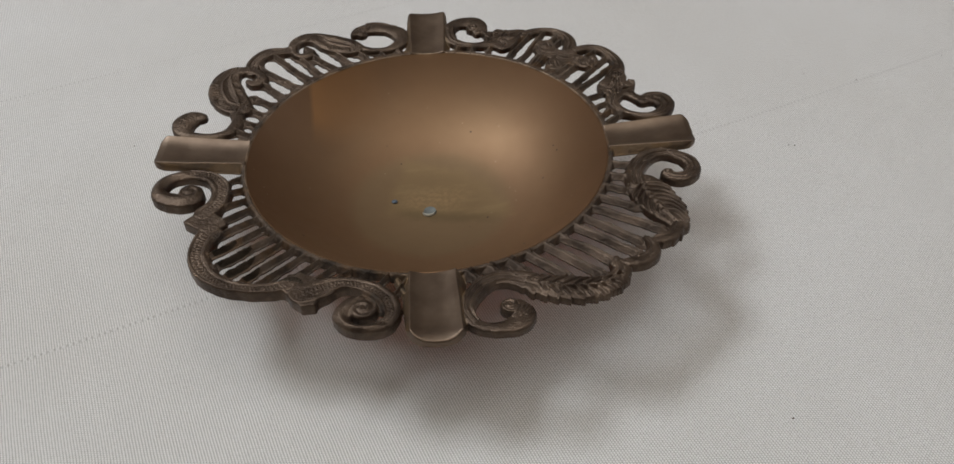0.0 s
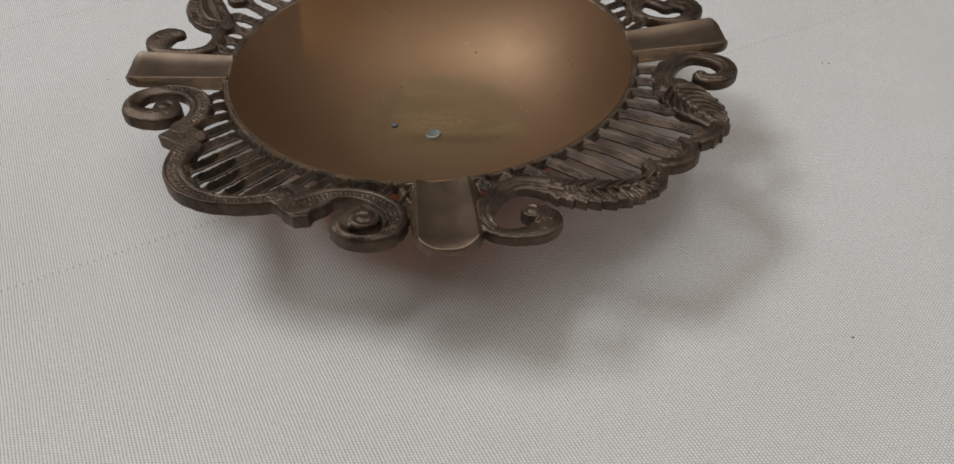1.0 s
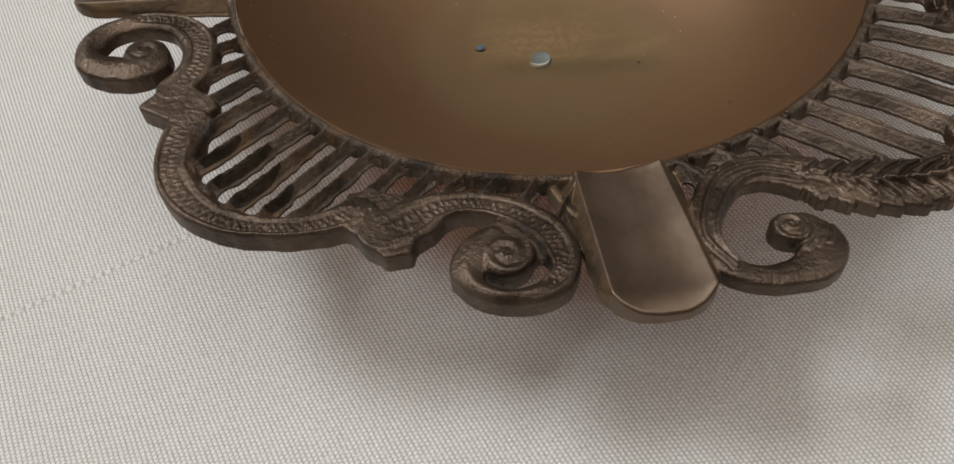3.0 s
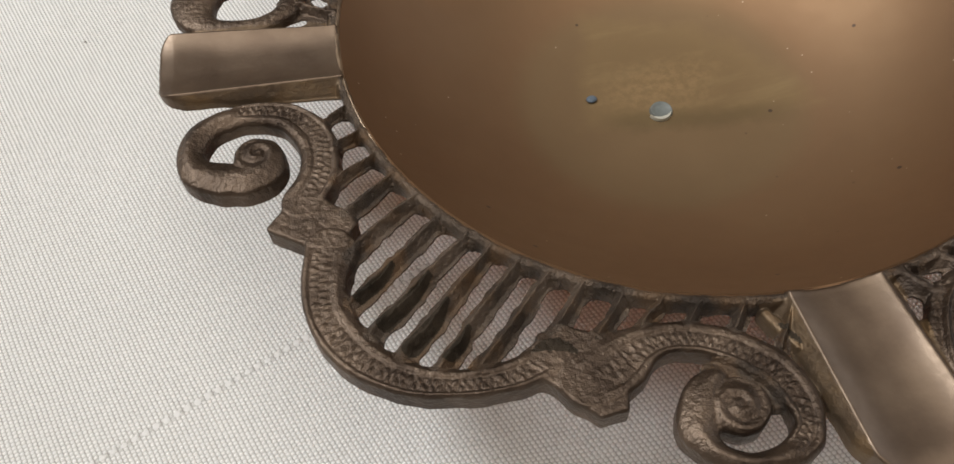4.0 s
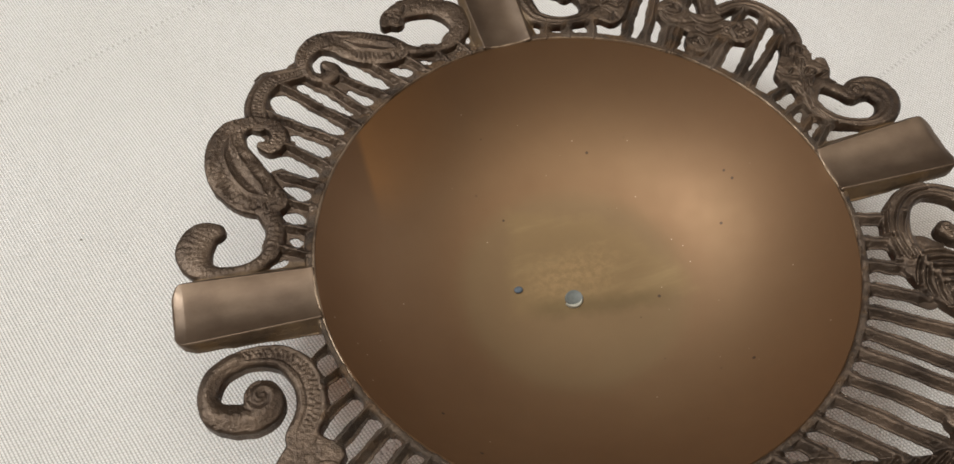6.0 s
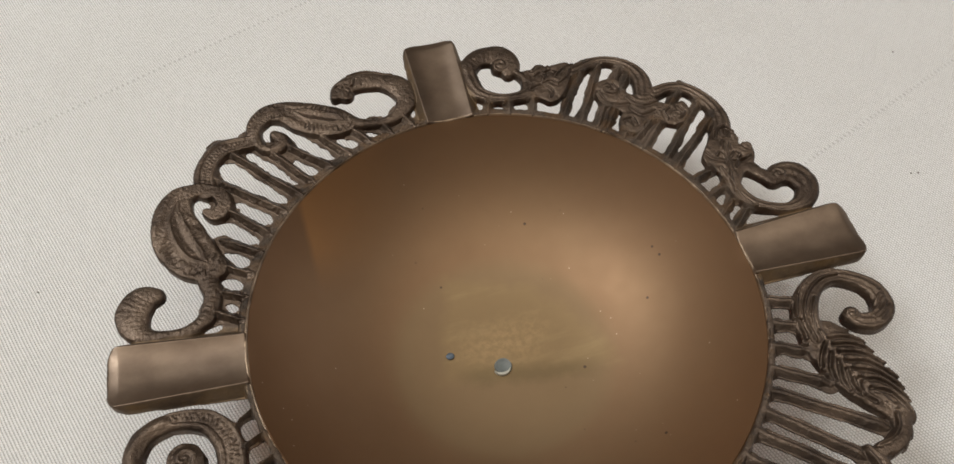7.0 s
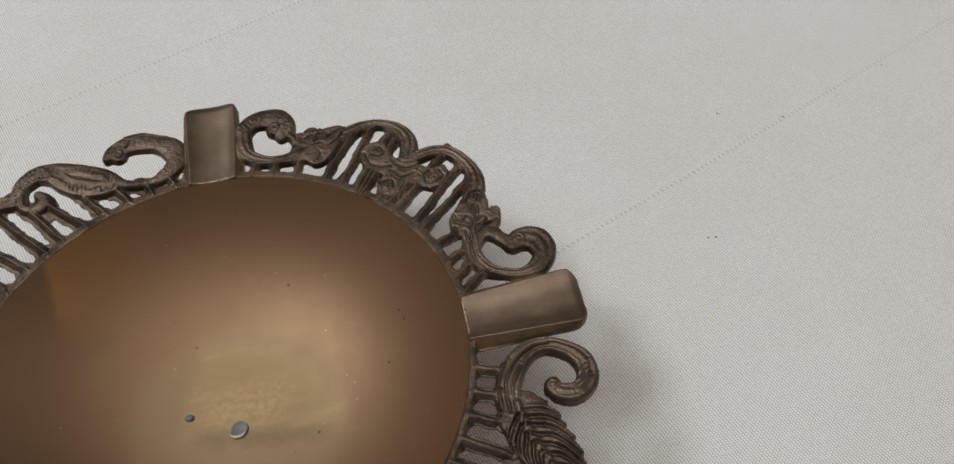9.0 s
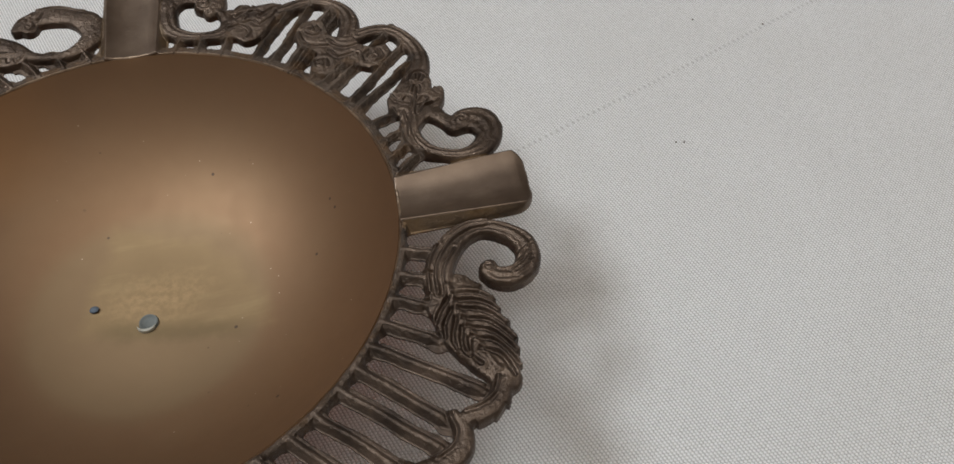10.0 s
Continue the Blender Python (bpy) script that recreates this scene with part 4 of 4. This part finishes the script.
# veins of the palmettes
vein([(20.3, 52.4), (21.7, 53.2), (22.7, 52.3), (22.2, 51.4)])
vein([(22.8, 53.2), (24.3, 53.4), (25.5, 52.3)])
vein([(21.7, 50.5), (23.5, 50.6), (24.7, 49.4)])
vein([(18.9, 49.4), (21.4, 49.9), (23.1, 47.8), (22.4, 46.1)])
vein([(24.9, 51.7), (27.3, 53.2), (29.3, 53.7)])
vein([(20.4, 54.3), (22.3, 55.8), (24.3, 54.1)])
vein([(25.1, 49.6), (27.0, 50.6), (28.3, 52.3)])
vein([(51.0, 26.7), (51.9, 28.4), (53.8, 28.8), (55.0, 27.2)])
vein([(51.3, 24.2), (52.0, 25.5), (52.9, 24.9), (52.6, 23.2)])
vein([(49.5, 22.4), (50.4, 23.1), (51.1, 22.1), (51.0, 20.5)])
vein([(52.2, 21.5), (53.2, 22.3), (54.0, 21.5), (53.4, 20.8)])
vein([(47.6, 24.5), (48.5, 22.5), (50.5, 21.2)])
vein([(52.0, 20.6), (54.0, 20.2), (55.9, 20.7)])
vein([(52.3, 24.8), (51.8, 21.9), (51.1, 18.5)])
vein([(52.4, 26.5), (52.5, 27.9)])
vein([(52.9, 26.5), (53.3, 27.9)])
vein([(53.5, 26.2), (54.1, 27.4)])
vein([(55.3, 25.4), (55.9, 23.3), (56.7, 22.3)])
vein([(47.5, 20.9), (48.4, 17.3), (49.0, 13.1), (50.7, 9.9), (54.2, 7.2)])
vein([(51.0, 19.6), (49.9, 15.8), (50.3, 11.7), (51.9, 9.0)])
vein([(49.3, 19.6), (49.7, 16.4), (49.6, 13.4)])
vein([(52.0, 18.7), (53.1, 20.0), (54.6, 20.3)])
# ribbons of the flower
for row in ([(32.3, 45), (33, 42.1), (35.2, 40.7), (37.4, 40.3)],
            [(35.7, 45.9), (36.4, 44.3), (35.2, 43.6), (33.8, 44.6)],
            [(37.7, 41.9), (39, 39.8), (41, 38.9), (43.2, 39.2)],
            [(37.6, 38.9), (39.2, 36.8), (41.8, 37)],
            [(41.9, 34), (44, 32.3), (46, 32.2)],
            [(43.7, 34.2), (43.6, 35.9), (44.8, 36.7)],
            [(46.9, 36.3), (47.4, 34.5), (45.9, 33.6)],
            [(35.4, 36.4), (36.9, 36.4), (37.1, 34.7)]):
    vein(row, 0.4, 0.22)
# creases of the swan neck
vein([(-18.5, 61.7), (-14.2, 61.9), (-9.1, 60.2)])
vein([(-19.5, 59.4), (-18.0, 58.8), (-17.3, 60.4)])
vein([(-21.6, 58.8), (-20.8, 59.3), (-20.1, 58.5)])
# leaflets of the acanthus leaves
for row in (((51, -18.7), (52, -23.6), (53.6, -29.3), (55.8, -34.4)), ((21.3, -49.6), (24.5, -51.2), (28.7, -52.5), (33, -53.1), (36.9, -52.7), (39.9, -51))):
    vein(row, 0.3, 0.4)
for row in (
    ((51.6, -20.2), (54.7, -20.8), (57.3, -22.5)),
    ((51.7, -21.5), (55.3, -22.5), (57.9, -24.9)),
    ((51.8, -23), (55.4, -24.3), (58.3, -27.4)),
    ((52.2, -24.8), (55.9, -26.2), (58.7, -29.8)),
    ((52.6, -26.5), (56, -28.1), (58.9, -32.2)),
    ((53.1, -28.4), (56.3, -30), (58.6, -34)),
    ((53.8, -30.4), (56.3, -32), (57.7, -35.5)),
    ((50.6, -21), (49.1, -22.9), (48.3, -24.6)),
    ((50.9, -22.8), (49.5, -25.2), (49.3, -27.4)),
    ((51.3, -24.5), (50.3, -27.5), (50.6, -29.6)),
    ((51.9, -26.3), (51.3, -29.3), (52.1, -31.2)),
    ((52.6, -28.3), (52.4, -31.1), (53.5, -32.8)),
):
    vein(row, -0.48, 0.27)
for k in range(8):
    x = 22.0 + 2.3 * k
    y = np.interp(x, (21.3, 24.5, 28.7, 33, 36.9, 39.9), (-49.6, -51.2, -52.5, -53.1, -52.7, -51))
    vein([(x, y), (x + 1.7, y - 1.1), (x + 2.8, y - 3.2 + 0.1 * k)], -0.48, 0.26)
    vein([(x - 0.6, y + 0.3), (x + 1.2, y + 1.5), (x + 3.0, y + 2.7 - 0.1 * k)], -0.48, 0.26)
# ribbed ends of the scrolls
for k in range(4):
    vein([(60.0 + 0.5 * k, -16.9 - 0.8 * k), (62.0 + 0.4 * k, -16.2 - 0.7 * k), (63.8 + 0.2 * k, -14.8 - 0.8 * k)], 0.14, 0.22)
    vein([(16.6 + 1.2 * k, -60.6 + 0.2 * k), (18.0 + 1.1 * k, -59.5 + 0.4 * k), (18.8 + 1.0 * k, -57.7 + 0.2 * k)], 0.14, 0.22)
# raised inner edges of the scalloped lobes
vein([(55.4, -35.4), (54.4, -37.6), (52.6, -38.8), (50.2, -39.2)], 0.4, 0.25)
vein([(47.9, -40), (48.4, -42.2), (47.6, -44), (45.4, -45.2)], 0.4, 0.25)
vein([(40.8, -46.4), (41.0, -48.6), (39.6, -50.4), (37.2, -51.6)], 0.4, 0.25)
vein([(21.3, -49), (16.6, -47.2), (12, -48.6), (9.2, -53), (8.2, -57.2), (10, -61.4)], 0.35, 0.25)
vein([(20.6, -50.6), (16.8, -49), (13.6, -50), (10.9, -53.4), (9.6, -57), (10.6, -60.2)], 0.35, 0.25)
# stem of the acanthus
vein(((48.2, -19.3), (48.8, -14.2), (51.6, -9.6), (55.5, -7.4), (59.1, -7.6)))
vein(((49.4, -20.1), (49.8, -15.1), (52.4, -11), (55.8, -9), (58.9, -8.9)))
vein(((50.5, -20.4), (50.8, -16), (53.1, -12.2)))
build_rim()

# grey rivet head with a dished top, and a blob of solder
rivet = tray_part("rivet", lathe([(0.05, 3.78), (0.8, 3.82), (1.25, 3.98), (1.42, 4.12), (1.58, 4.1), (1.75, 3.6)], 40), TIN, None, "dull grey dished rivet head")
rivet.location = (-0.0007, -0.0021, 0)
# glint on the dish's edge, modelled as a pale crescent
bm = bmesh.new()
arc = []
for k in range(11):
    a, wide = radians(195 + 15 * k), 0.08 + 0.5 * math.sin(math.pi * k / 10)
    arc.append([bm.verts.new((r * math.cos(a), r * math.sin(a), z)) for r, z in ((1.75, 3.7), (1.66, 4.2), (1.66 - wide, 4.12), (1.66 - wide, 3.7))])
for a, b in zip(arc, arc[1:]):
    for k in range(3):
        bm.faces.new((a[k], a[k + 1], b[k + 1], b[k]))
tray_part("rivet_glint", bm, material("glint_solder", (0.42, 0.41, 0.35), 0.6, 0.2), rivet, "pale crescent standing in for the glint on the dished rivet")
bm = bmesh.new()
bmesh.ops.create_uvsphere(bm, u_segments=14, v_segments=8, radius=0.85, matrix=Matrix.Translation((-10.0, 2.6, 4.12)) @ Matrix.Diagonal((1, 0.85, 0.3, 1)))
tray_part("solder_blob", bm, patina_material("blue_grey_solder", (0.06, 0.08, 0.105), (0.13, 0.16, 0.19), 0.6, 0.2, 0.00008), None, "dull grey blob of solder")

# specks of lint on the cloth
LINT = patina_material("brown_lint", (0.10, 0.085, 0.07), (0.2, 0.17, 0.14), 0.9, 0.0, 0.0001)
bm = bmesh.new()
bmesh.ops.create_icosphere(bm, subdivisions=2, radius=1, matrix=Matrix.Diagonal((0.0003, 0.0002, 0.00012, 1)))
for v in bm.verts:
    v.co *= 1 + 0.3 * noise.noise(v.co * 5000)
lint = tagged(new("lint_speck", mesh_of("lint_speck", bm, LINT)), "tiny brown speck of lint on the tablecloth", "lint", "lint specks on the cloth")
LINT_AT = ((0.0765, -0.0700), (0.1079, 0.0251), (0.1730, 0.0708), (0.1393, 0.0586), (0.1062, 0.0254), (-0.0917, 0.0409), (0.1235, 0.0637))
lint.matrix_world = Matrix.Translation((*LINT_AT[0], cloth_height(*LINT_AT[0]) + 0.0001))
for x, y in LINT_AT[1:]:
    copy_thing(lint, Matrix.Translation((x, y, cloth_height(x, y) + 0.0001)) @ Matrix.Rotation(x * 40, 4, "Z"))
